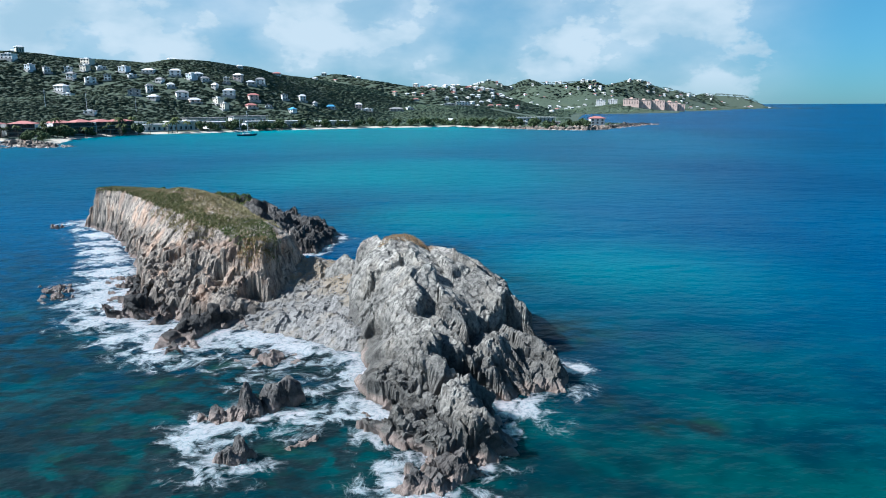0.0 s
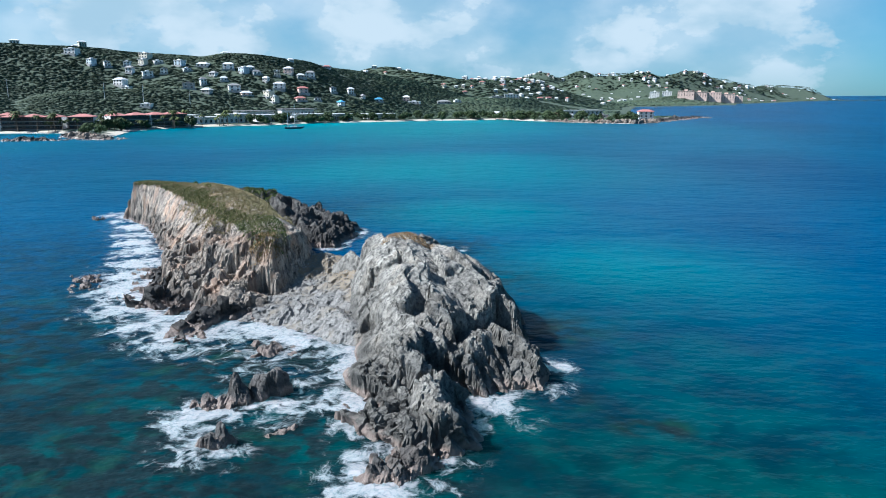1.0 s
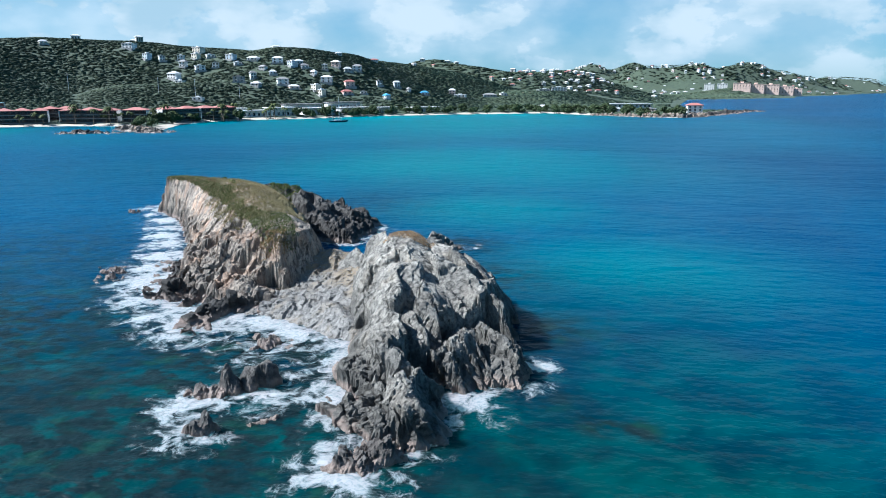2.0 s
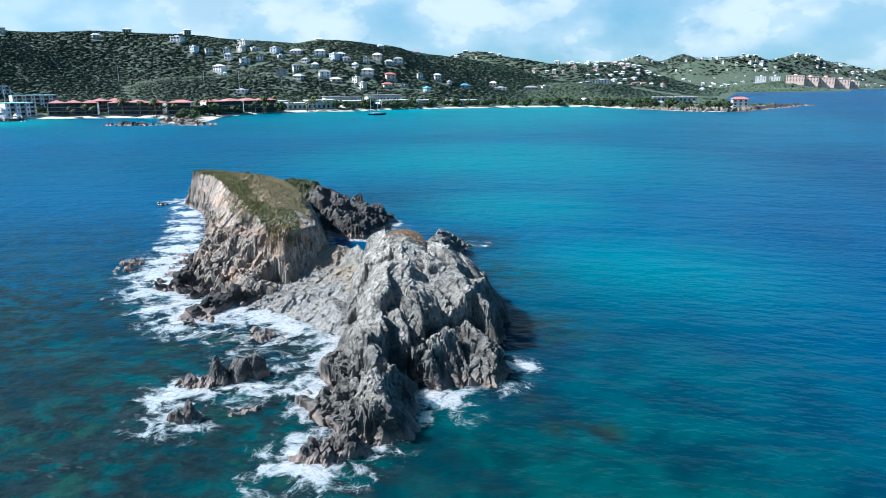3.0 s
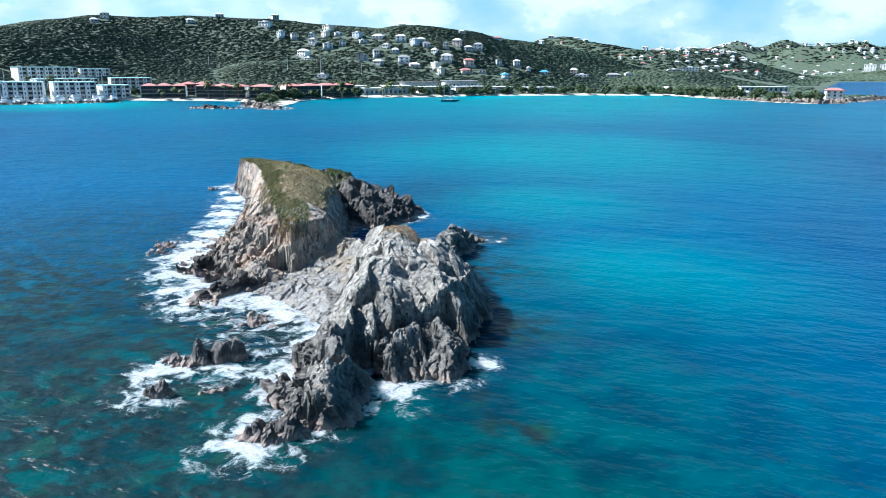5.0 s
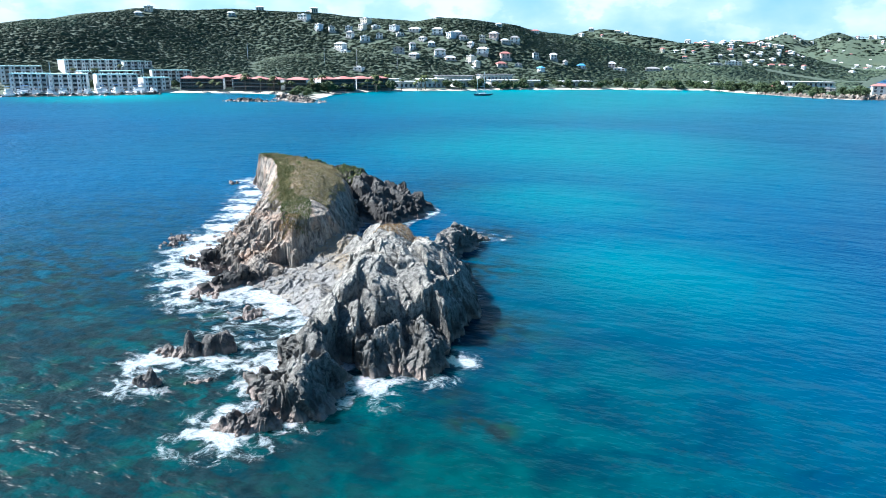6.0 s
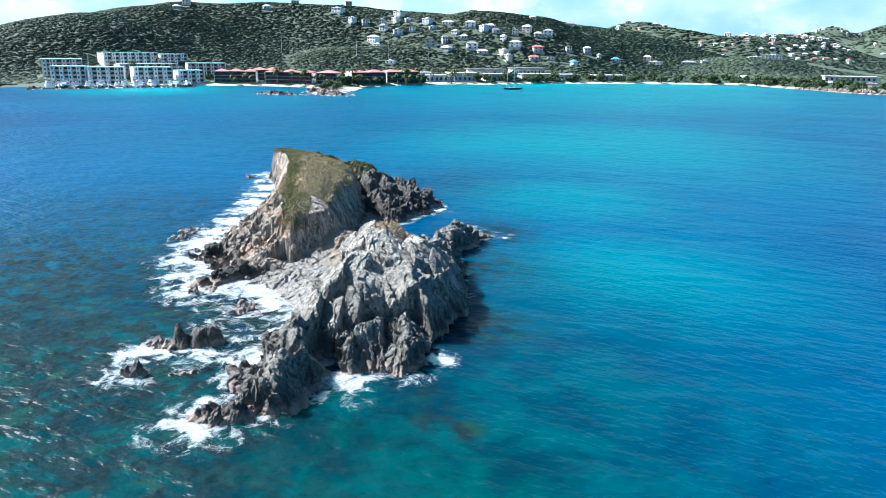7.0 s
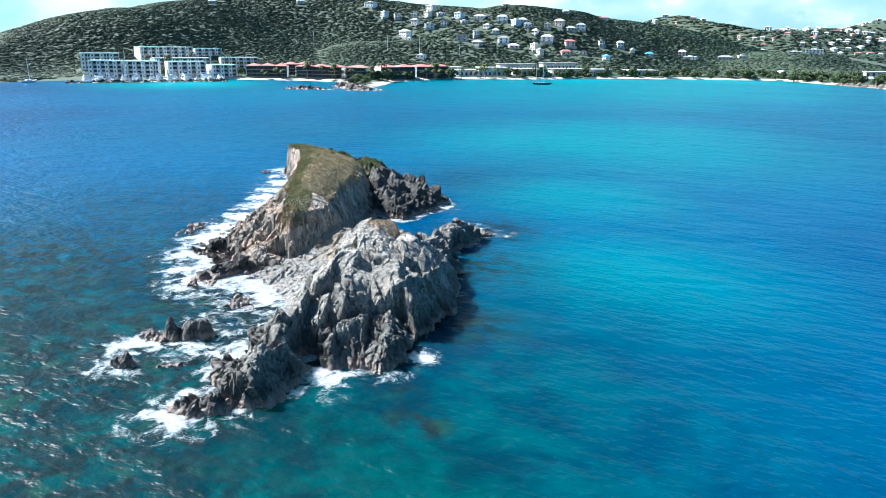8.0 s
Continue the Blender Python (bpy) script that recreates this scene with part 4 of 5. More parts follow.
def tufts(name, V, low, high, seed, mat, label):
    """Many small tufts of blades, joined: each blade a bent, tapering strip."""
    rng = np.random.RandomState(seed)
    verts, faces = [], []
    n = len(V)
    for k in range(7):
        a = rng.uniform(0, 2 * np.pi, n)
        h = rng.uniform(low, high, n)
        lean = rng.uniform(0.2, 0.9, n) * h
        w = h * 0.13
        root = V + np.column_stack([rng.normal(0, 0.1, n), rng.normal(0, 0.1, n), np.full(n, -0.05)])
        along = np.column_stack([np.cos(a), np.sin(a), np.zeros(n)])
        across = np.column_stack([-np.sin(a), np.cos(a), np.zeros(n)])
        up = np.array([0, 0, 1.0])
        five = [root - across * w[:, None], root + across * w[:, None], root + along * (0.35 * lean)[:, None] + up * (0.6 * h)[:, None] + across * (0.6 * w)[:, None],
                root + along * (0.35 * lean)[:, None] + up * (0.6 * h)[:, None] - across * (0.6 * w)[:, None]]
        tip = root + along * lean[:, None] + up * h[:, None]
        start = sum(len(v) for v in verts)
        block = np.concatenate(five + [tip])
        i = np.arange(n)
        verts.append(block)
        faces.append(np.column_stack([i, i + n, i + 2 * n]) + start)
        faces.append(np.column_stack([i, i + 2 * n, i + 3 * n]) + start)
        faces.append(np.column_stack([i + 3 * n, i + 2 * n, i + 4 * n]) + start)
    ob = part(name, sheet(name, np.concatenate(verts), np.concatenate(faces)), mat)
    return tagged(ob, label, "grass", kind="stuff")


def crown_rule(V, N, H):
    patchy = waves(V, 4.0, 81)
    across = 0.75 * V[:, 0] + 0.66 * V[:, 1] - 30.7 + 0.19 * (V[:, 0] + 25)
    cap = (H > np.where(V[:, 1] > 98, 6.5, 6.7) - 0.4 * patchy) & (N[:, 2] > 0.5) & (V[:, 0] > -56) & (across < 2.4 + 1.6 * patchy)
    nose = (np.hypot((V[:, 0] + 19.6 + 0.6 * (V[:, 1] - 70.5)) / 2.4, (V[:, 1] - 70.5) / 4.6) + 0.22 * patchy < 1) & (H > 4.9) & (V[:, 0] < -16.2)
    return cap | nose


def straw_rule(V, N, H):
    return (H > 5.4 - 0.8 * waves(V, 3.0, 97)) & (N[:, 2] > 0.55) & (V[:, 0] > -54) & (waves(V, 4.0, 95) > -1.1) & (V[:, 1] > 74)


STRAW = foliage("straw_grass", (0.13, 0.115, 0.055), (0.25, 0.21, 0.105), (0.3, 0.26, 0.15), 0.3)
V, N = surface_spots("far_outcrop", 10000, straw_rule, 23)
tufts("grass", V, 0.1, 0.3, 24, STRAW, "straw-coloured dry grass on the back of the cliff top")
V, N = surface_spots("far_outcrop", 14000, crown_rule, 11)
tufts("grass", V, 0.08, 0.26, 12, GRASS, "green and straw-coloured grass on the cliff top")
V, N = surface_spots("far_outcrop", 900, lambda V, N, H: (np.hypot((V[:, 0] + 18.6 + 0.5 * (V[:, 1] - 67.6)) / 1.4, (V[:, 1] - 67.6) / 1.5) + 0.3 * waves(V, 2.0, 87) < 1) & (H > 4.0), 19)
tufts("grass", V, 0.1, 0.3, 20, DRY, "rust-coloured dry grass tongue on the nose of the cliff")
V, N = surface_spots("dark_ledge", 3500, lambda V, N, H: (H > 4.0) & (V[:, 0] < -29) & (waves(V, 4.0, 83) > -0.3), 13)
tufts("grass", V, 0.15, 0.4, 14, GRASS, "straw-coloured grass on the back slope")
V, N = surface_spots("main_outcrop", 2400, lambda V, N, H: (H > 6.2) & (np.hypot((V[:, 0] + 3.4) / 2.4, (V[:, 1] - 65.9) / 1.8) + 0.3 * waves(V, 2.0, 85) < 1), 15)
tufts("grass", V, 0.05, 0.17, 16, DRY, "rust-brown dry grass on the rock's crown")

V, N = surface_spots("far_outcrop", 5, lambda V, N, H: (H > 6.0) & (N[:, 2] > 0.7) & (V[:, 1] > 96), 17)
for k, (x, y, z) in enumerate(V):
    rs = np.random.RandomState(90 + k)
    c = rs.normal(0, 1, (5, 3)) * (0.4, 0.4, 0.08) + (x, y, z + 0.05)
    d = rs.normal(size=(260, 3))
    d /= np.linalg.norm(d, axis=1, keepdims=True)
    p = c[rs.randint(0, 5, 260)] + d * rs.uniform(0.2, 0.45, (260, 1)) * (1, 1, 0.45)
    u = rs.normal(0, 0.09, (260, 3))
    w = rs.normal(0, 0.06, (260, 3))
    q = np.arange(260)
    shrub = part("shrub", sheet("shrub", np.concatenate([p - u, p + w, p + u, p - w]), np.column_stack([q, q + 260, q + 520, q + 780])), GRASS)
    tagged(shrub, "small dark green shrub on the cliff top", "shrub", "cliff-top shrubs")

# ---- loose stones on the scree ----
def stones(V, low, high, seed, mat, label):
    rs = np.random.RandomState(seed)
    base = np.array([v.co[:] for v in BOULDERS[3].vertices])
    tri = [list(p.vertices) for p in BOULDERS[3].polygons]
    tri = np.array([(f[0], f[k], f[k + 1]) for f in tri for k in range(1, len(f) - 1)])
    n, m = len(V), len(base)
    R = low + (high - low) * rs.uniform(0, 1, n) ** 2.5
    a = rs.uniform(0, 2 * np.pi, n)
    X = base[None] * R[:, None, None] * rs.uniform(0.6, 1.2, (n, 1, 3))
    W = np.stack([X[..., 0] * np.cos(a)[:, None] - X[..., 1] * np.sin(a)[:, None], X[..., 0] * np.sin(a)[:, None] + X[..., 1] * np.cos(a)[:, None], X[..., 2]], -1) + V[:, None]
    F = (tri[None] + (np.arange(n) * m)[:, None, None]).reshape(-1, 3)
    return tagged(part("pebbles", sheet("pebbles", W.reshape(-1, 3), F), mat), label, "pebbles", kind="stuff")


def build_stone(n):
    r = n.add("ShaderNodeNewGeometry").outputs["Random Per Island"]
    colour = n.mix(r, (0.13, 0.127, 0.122), (0.25, 0.243, 0.233))
    n.put(color=n.mix(n.steps(n.noise(n.place, 9.0, 4.0), 0.45, 0.7, 0.0, 0.6), colour, (0.16, 0.14, 0.12)), rough=0.9)


V, N = surface_spots("saddle", 9000, lambda V, N, H: (H > 0.1) & (V[:, 0] < -6), 21)
stones(V, 0.04, 0.17, 22, material("loose_stone", build_stone), "grey loose stones lying on the scree slope")


# ---- the shore: shared materials ----
def plaster(name, colour, dirt=0.12):
    def build(n):
        streak = n.noise(n.stretch(n.place, 1.0, 1.0, 0.25), 0.9, 5.0)
        n.put(color=n.mix(n.steps(streak, 0.4, 0.7, 0.0, 1.0), colour, tuple(c * (1 - 2 * dirt) for c in colour)), rough=0.8)
    return material(name, build)


def simple(name, colour, rough=0.6, metal=0.0, vary=0.25):
    def build(n):
        n.put(color=n.mix(n.noise(n.place, 1.3, 4.0), tuple(c * (1 - vary) for c in colour), tuple(min(1, c * (1 + vary)) for c in colour)), rough=rough, metal=metal)
    return material(name, build)


WHITE = plaster("white_plaster", (0.7, 0.695, 0.68))
CREAM = plaster("cream_plaster", (0.6, 0.56, 0.46))
PINK = plaster("pink_plaster", (0.62, 0.46, 0.4))
BLUE = plaster("blue_plaster", (0.42, 0.5, 0.56))
GREY = plaster("grey_plaster", (0.33, 0.33, 0.32))
RED_ROOF = simple("red_roof_sheet", (0.38, 0.15, 0.13), 0.65)
WHITE_ROOF = simple("white_roof", (0.62, 0.625, 0.62), 0.5, vary=0.12)
GREY_ROOF = simple("grey_roof", (0.22, 0.22, 0.22), 0.7)
TEAL_ROOF = simple("teal_fascia", (0.26, 0.48, 0.5), 0.5)
BLUE_ROOF = simple("blue_roof", (0.08, 0.3, 0.5), 0.5)
DARK_WOOD = simple("dark_timber", (0.055, 0.04, 0.035), 0.7)
TRUNK = simple("bark", (0.16, 0.12, 0.085), 0.9)
HULL_WHITE = simple("white_gelcoat", (0.7, 0.7, 0.69), 0.25, vary=0.06)
HULL_NAVY = simple("navy_gelcoat", (0.02, 0.035, 0.07), 0.3)
ALLOY = simple("mast_alloy", (0.6, 0.6, 0.6), 0.35, 0.6, 0.08)
CANVAS = simple("blue_canvas", (0.03, 0.12, 0.25), 0.9)


def build_pane(n):
    n.put(color=n.mix(n.noise(n.place, 0.7, 2.0), (0.012, 0.014, 0.018), (0.04, 0.045, 0.05)), rough=0.12)


PANE = material("dark_glazing", build_pane)


def boxes(*cuts, bevel=0.0):
    """A bmesh of blocks, each (x0, x1, y0, y1, z0, z1)."""
    bm = bmesh.new()
    for x0, x1, y0, y1, z0, z1 in cuts:
        m = Matrix.Translation(((x0 + x1) / 2, (y0 + y1) / 2, (z0 + z1) / 2)) @ Matrix.Diagonal((x1 - x0, y1 - y0, z1 - z0, 1))
        bmesh.ops.create_cube(bm, size=1, matrix=m)
    if bevel:
        bmesh.ops.bevel(bm, geom=list(bm.edges), offset=bevel, segments=1, affect="EDGES")
    return bm


SHARED = {}


def stock(name, key, make, mat, parent, at=(0, 0, 0), turn=0.0):
    """A part whose mesh is shared with all its equals."""
    key = (name, key, mat.name)
    if key not in SHARED:
        me = bpy.data.meshes.new(name)
        bm = make()
        bm.to_mesh(me)
        bm.free()
        me.materials.append(mat)
        SHARED[key] = me
    ob = new(name, SHARED[key])
    ob.parent = parent
    ob.matrix_local = pose(*at, 0, 0, turn)
    return ob


def hip(x0, x1, y0, y1, z, rise, eave=0.6):
    """A hipped roof with an eave board."""
    x0, x1, y0, y1 = x0 - eave, x1 + eave, y0 - eave, y1 + eave
    half = min(x1 - x0, y1 - y0) / 2
    bm = bmesh.new()
    low = [bm.verts.new(p) for p in ((x0, y0, z), (x1, y0, z), (x1, y1, z), (x0, y1, z))]
    edge = [bm.verts.new((v.co.x, v.co.y, z + 0.25)) for v in low]
    if x1 - x0 >= y1 - y0:
        tops = [(x0 + half * 0.9, (y0 + y1) / 2), (x1 - half * 0.9, (y0 + y1) / 2)]
        a, b = [bm.verts.new((*p, z + rise)) for p in tops]
        slopes = [(edge[0], edge[1], b, a), (edge[1], edge[2], b), (edge[2], edge[3], a, b), (edge[3], edge[0], a)]
    else:
        tops = [((x0 + x1) / 2, y0 + half * 0.9), ((x0 + x1) / 2, y1 - half * 0.9)]
        a, b = [bm.verts.new((*p, z + rise)) for p in tops]
        slopes = [(edge[0], edge[1], a), (edge[1], edge[2], b, a), (edge[2], edge[3], b), (edge[3], edge[0], a, b)]
    for f in slopes:
        bm.faces.new(f)
    bm.faces.new(low[::-1])
    for k in range(4):
        bm.faces.new((low[k], low[(k + 1) % 4], edge[(k + 1) % 4], edge[k]))
    return bm


CLEAR = []


def stand(name, a, b, depth, sink=0.0, dig=False):
    """An Empty at a building's front left corner, its x along the front from a to b; returns it with the front's length."""
    dx, dy = b[0] - a[0], b[1] - a[1]
    length = math.hypot(dx, dy)
    mid = np.array([[a[0] + dx * k - dy / length * depth * j, a[1] + dy * k + dx / length * depth * j] for k in (0, 0.5, 1) for j in (0, 0.5)])
    z = float(land_height(mid).mean() if dig else land_height(mid).max()) - sink
    ob = new(name)
    ob.matrix_world = pose(a[0], a[1], max(z, 0.6), 0, 0, math.degrees(math.atan2(dy, dx)))
    for k in np.linspace(0, 1, max(2, int(length / 6))):
        CLEAR.append((a[0] + dx * k - dy / length * depth * 0.4, a[1] + dy * k + dx / length * depth * 0.4, depth * 0.6 + 0.5))
        CLEAR.append((a[0] + dx * k + dy / length * 5, a[1] + dy * k - dx / length * 5, 5))
    return ob, length


# ---- white marina flats ----
def white_flats(a, b, storeys, label, sink=0.8):
    ob, length = stand("apartment_block", a, b, 11, sink)
    tagged(ob, label, "building", "white marina flats")
    floor, bays = 2.65, max(2, round(length / 5.4))
    bay, top = length / bays, storeys * 2.65
    part("wall", boxes((0, length, 1.5, 11, -5, top), bevel=0.05), WHITE, ob)
    part("roof", boxes((-0.5, length + 0.5, -0.5, 11.4, top + 0.03, top + 0.32), bevel=0.06), TEAL_ROOF, ob, "flat roof with a turquoise edge")
    for k in range(bays):
        x = k * bay
        wide = round(bay * 0.44, 2)
        stock("pier", (wide, storeys), lambda: boxes((0, wide, 0, 1.47, -4, top), bevel=0.04), WHITE, ob, (x, 0, 0))
        gap = round(bay - wide, 2)
        for s in range(storeys):
            z = s * floor
            balcony = stock("balcony", gap, lambda: boxes((0.02, gap - 0.02, 0.05, 1.48, -0.1, 0.1)), GREY, ob, (x + wide, 0, z))
            stock("rail", ("flats", gap), lambda: boxes((0.02, gap - 0.02, 0.05, 0.15, 0.1, 0.95)), GREY, balcony)
            stock("window", ("door", gap), lambda: boxes((0.2, gap - 0.2, 1.4, 1.47, 0.15, 2.35)), PANE, ob, (x + wide, 0, z))
            stock("window", "small", lambda: boxes((0, 0.9, -0.04, 0.02, 0.9, 2.1)), PANE, ob, (x + wide * 0.5 - 0.45, 0, z))
    part("wall", boxes((length + 0.01, length + 0.35, 0, 11, -4, top + 0.02)), WHITE, ob)
    part("wall", boxes((-0.35, -0.01, 0, 11, -4, top + 0.02)), WHITE, ob)


for a, b, storeys in (((-371, 300), (-356, 312), 4), ((-354, 312.5), (-339, 326), 4), ((-336, 332), (-324, 352), 4), ((-322, 356), (-315, 371), 3), ((-408, 322), (-394, 341), 4), ((-381, 361), (-366, 398), 4), ((-404, 368), (-392, 406), 4), ((-356, 399), (-340, 420), 3)):
    white_flats(a, b, storeys, "white terraced flats with dark balconies and turquoise roof edge", 4.5 if -407 < a[0] < -380 else 0.6)
white_flats((-392, 409), (-385, 429), 3, "grey-white flats above the marina", 4.5)


# ---- red-roofed beach flats ----
def red_flats(a, b, modules, label):
    ob, length = stand("beach_apartments", a, b, 12, 0.2)
    tagged(ob, label, "building", "red-roofed beach flats")
    floor, top = 2.3, 6.9
    part("wall", boxes((0.3, length - 0.3, 2.0, 12, -3, top)), DARK_WOOD, ob, "dark timber wall in the balconies' shade")
    for x in (0, length - 0.3):
        part("end_wall", boxes((x, x + 0.3, 0.3, 12, -3, top - 0.01), bevel=0.03), WHITE, ob, "white plaster end wall")
    n = max(3, round(length / 4))
    wide = round(length - 0.64, 2)
    for s in range(3):
        z = s * floor
        stock("balcony", wide, lambda: boxes((0.32, 0.32 + wide, 0, 1.98, -0.18, 0.08)), GREY, ob, (0, 0, z))
        stock("rail", wide, lambda: boxes((0.32, 0.32 + wide, 0.06, 0.12, 0.35, 0.95)), DARK_WOOD, ob, (0, 0, z))
        for k in range(n):
            window = stock("window", "slider", lambda: boxes((0, 2.4, 1.9, 1.96, 0.12, 1.95)), PANE, ob, (0.8 + k * (length - 1.6) / n, 0, z))
            stock("frame", "slider", lambda: boxes((-0.1, 0, 1.86, 1.97, 0.12, 2.05), (2.4, 2.5, 1.86, 1.97, 0.12, 2.05), (0, 2.4, 1.86, 1.97, 1.95, 2.05), (1.16, 1.24, 1.87, 1.899, 0.12, 1.95)), GREY, window)
    for k in range(1, n):
        stock("post", "post", lambda: boxes((-0.12, 0.12, 0.14, 0.38, -2, 6.8)), DARK_WOOD, ob, (k * length / n, 0, 0))
    for k in range(modules):
        x0, x1 = k * length / modules, (k + 1) * length / modules
        part("roof", hip(x0 + 0.7, x1 - 0.7, 0.2, 11.5, top + 0.05 + 0.12 * (k % 2), 1.8), RED_ROOF, ob, "red hipped sheet roof")


red_flats((-307, 371), (-284, 386), 3, "red-roofed flats with long dark balconies")
red_flats((-277, 386), (-246, 396), 3, "red-roofed flats with long dark balconies")
red_flats((-243, 396), (-229, 400), 1, "red-roofed flats with white end walls")
red_flats((-227, 415), (-213, 438), 2, "red-roofed flats half hidden by palms")
red_flats((-217, 446), (-203, 470), 2, "red-roofed flats beside the beach")
red_flats((-300, 400), (-283, 408), 2, "red-roofed flats in the second row")


# ---- houses ----
def house(x, y, wide, storeys, wall, roof, style, label, face=None, most=2):
    """A hillside house that looks towards the sea: wall, roof, windows, terrace."""
    wide, storeys = wide * 0.58, min(storeys, most)
    deep = wide * 0.62
    turn = math.radians(face) if face is not None else math.atan2(-y, 20 - x) + math.pi / 2 + math.sin(x * 12.9 + y * 4.1) * 0.75 - 0.35
    dx, dy = math.cos(turn) * wide, math.sin(turn) * wide
    ob, length = stand("house", (x - dx / 2, y - dy / 2), (x + dx / 2, y + dy / 2), deep, 0.2, True)
    tagged(ob, label, "house")
    top = 2.4 * storeys
    part("wall", boxes((0, length, 0, deep, -4, top), bevel=0.05), wall, ob)
    if style == "hip":
        part("roof", hip(0, length, 0, deep, top + 0.03, 1.9), roof, ob)
    else:
        part("roof", boxes((-0.4, length + 0.4, -0.4, deep + 0.4, top + 0.03, top + 0.4), (length * 0.3, length * 0.62, deep * 0.3, deep * 0.8, top + 0.35, top + 1.3), bevel=0.05), roof, ob)
    part("terrace", boxes((-1.0, length + 1.0, -2.4, -0.02, -2.5, 0.05), (-1.0, length + 1.0, -2.4, -2.3, 0.05, 0.8)), GREY, ob)
    n = max(2, int(length / 3.4))
    for s in range(storeys):
        for k in range(n):
            window = stock("window", "house", lambda: boxes((0, 1.5, -0.05, 0.02, 0.6, 2.1)), PANE, ob, ((k + 0.5) * length / n - 0.75, 0, s * 2.4))
            stock("frame", "house", lambda: boxes((-0.08, 0, -0.08, 0.02, 0.52, 2.18), (1.5, 1.58, -0.08, 0.02, 0.52, 2.18), (0, 1.5, -0.08, 0.02, 0.52, 0.6), (0, 1.5, -0.08, 0.02, 2.1, 2.18), (0.71, 0.79, -0.07, -0.051, 0.6, 2.1)), WHITE, window)
    return ob


# x, y, width, storeys
WHITE_HOUSES = [(-384, 638, 20, 2), (-344, 629, 9, 2), (-332, 640, 10, 2), (-324, 627, 12, 3), (-304, 623, 15, 2), (-319, 597, 18, 2), (-309, 590, 13, 1), (-311, 660, 13, 1), (-294, 633, 10, 2), (-277, 645, 12, 1), (-270, 661, 18, 1),
                (-252, 639, 12, 1), (-251, 617, 9, 2), (-244, 659, 17, 3), (-216, 657, 12, 1), (-223, 616, 17, 2), (-191, 640, 17, 2), (-174, 687, 15, 3), (-155, 638, 10, 1), (-148, 673, 9, 2), (-206, 648, 9, 1), (-267, 539, 14, 1)]
CREAM_HOUSES = [(-332, 672, 19, 3), (-197, 621, 16, 3), (-188, 611, 12, 2), (-502, 552, 12, 2), (-199, 663, 9, 2), (-325, 653, 14, 2), (-445, 605, 11, 1)]
OTHER_HOUSES = [(-359, 625, 14, 2), (-255, 594, 17, 3), (-291, 656, 16, 2), (-231, 656, 17, 2), (-225, 667, 12, 1), (-491, 529, 10, 1), (-180, 677, 12, 1), (-238, 631, 10, 1), (-240, 592, 14, 1)]
for x, y, w, s in WHITE_HOUSES:
    house(x, y, w, s, WHITE, WHITE_ROOF if (x + y) % 3 else GREY_ROOF, "hip" if (x + s) % 2 else "flat", "white plastered hillside house among the trees")
for x, y, w, s in CREAM_HOUSES:
    house(x, y, w, s, CREAM, WHITE_ROOF, "flat" if s > 1 else "hip", "cream-coloured hillside house with pale roof")
for x, y, w, s in OTHER_HOUSES:
    house(x, y, w, s, GREY if y < 600 or y > 676 else BLUE, WHITE_ROOF if s < 3 else GREY_ROOF, "flat" if s > 1 else "hip", "bluish-grey hillside house with pale roof")
house(-170, 647, 15, 2, PINK, RED_ROOF, "hip", "red-roofed pink hillside villa")
house(-193, 677, 14, 2, PINK, WHITE_ROOF, "hip", "pink hillside house with a white roof")
house(-167, 627, 14, 1, PINK, RED_ROOF, "hip", "low pink house with a red roof")
house(-211, 612, 15, 1, PINK, WHITE_ROOF, "hip", "pale pink house below the slope")
house(-134, 687, 10, 2, WHITE, WHITE_ROOF, "hip", "white house with a pointed roof")
house(-108, 694, 12, 1, BLUE, BLUE_ROOF, "hip", "blue-roofed house among trees")
house(-124, 687, 8, 1, WHITE, GREY_ROOF, "hip", "small white house among trees")
house(-79, 739, 20, 1, WHITE, WHITE_ROOF, "flat", "long white house on the low rise")
house(-88, 748, 12, 2, PINK, WHITE_ROOF, "hip", "pale two-storey house on the low rise")
house(-50, 774, 24, 1, GREY, GREY_ROOF, "hip", "dark-roofed long bungalow on the rise")
house(-36, 791, 12, 1, WHITE, WHITE_ROOF, "flat", "white annex beside the bungalow")
house(26, 921, 32, 3, WHITE, WHITE_ROOF, "flat", "large white flat-roofed building inland", 0)
house(8, 880, 22, 1, GREY, WHITE_ROOF, "flat", "low grey workshop by the cleared ground", 0)
house(-136, 639, 12, 1, WHITE, BLUE_ROOF, "hip", "white house with a blue roof")
house(8, 668, 14, 1, WHITE, WHITE_ROOF, "hip", "white beach cottage behind the trees")
house(58, 622, 14, 1, WHITE, RED_ROOF, "hip", "white cottage on the headland with a red roof")
house(70, 612, 16, 1, WHITE, WHITE_ROOF, "flat", "low white house on the headland")
house(96, 612, 15, 1, PINK, GREY_ROOF, "flat", "pinkish flat-roofed house on the headland")
house(127, 586, 20, 3, WHITE, RED_ROOF, "hip", "tall white villa with a red roof on the point", None, 3)
house(117, 600, 10, 1, WHITE, RED_ROOF, "hip", "low red-roofed wing beside the villa")


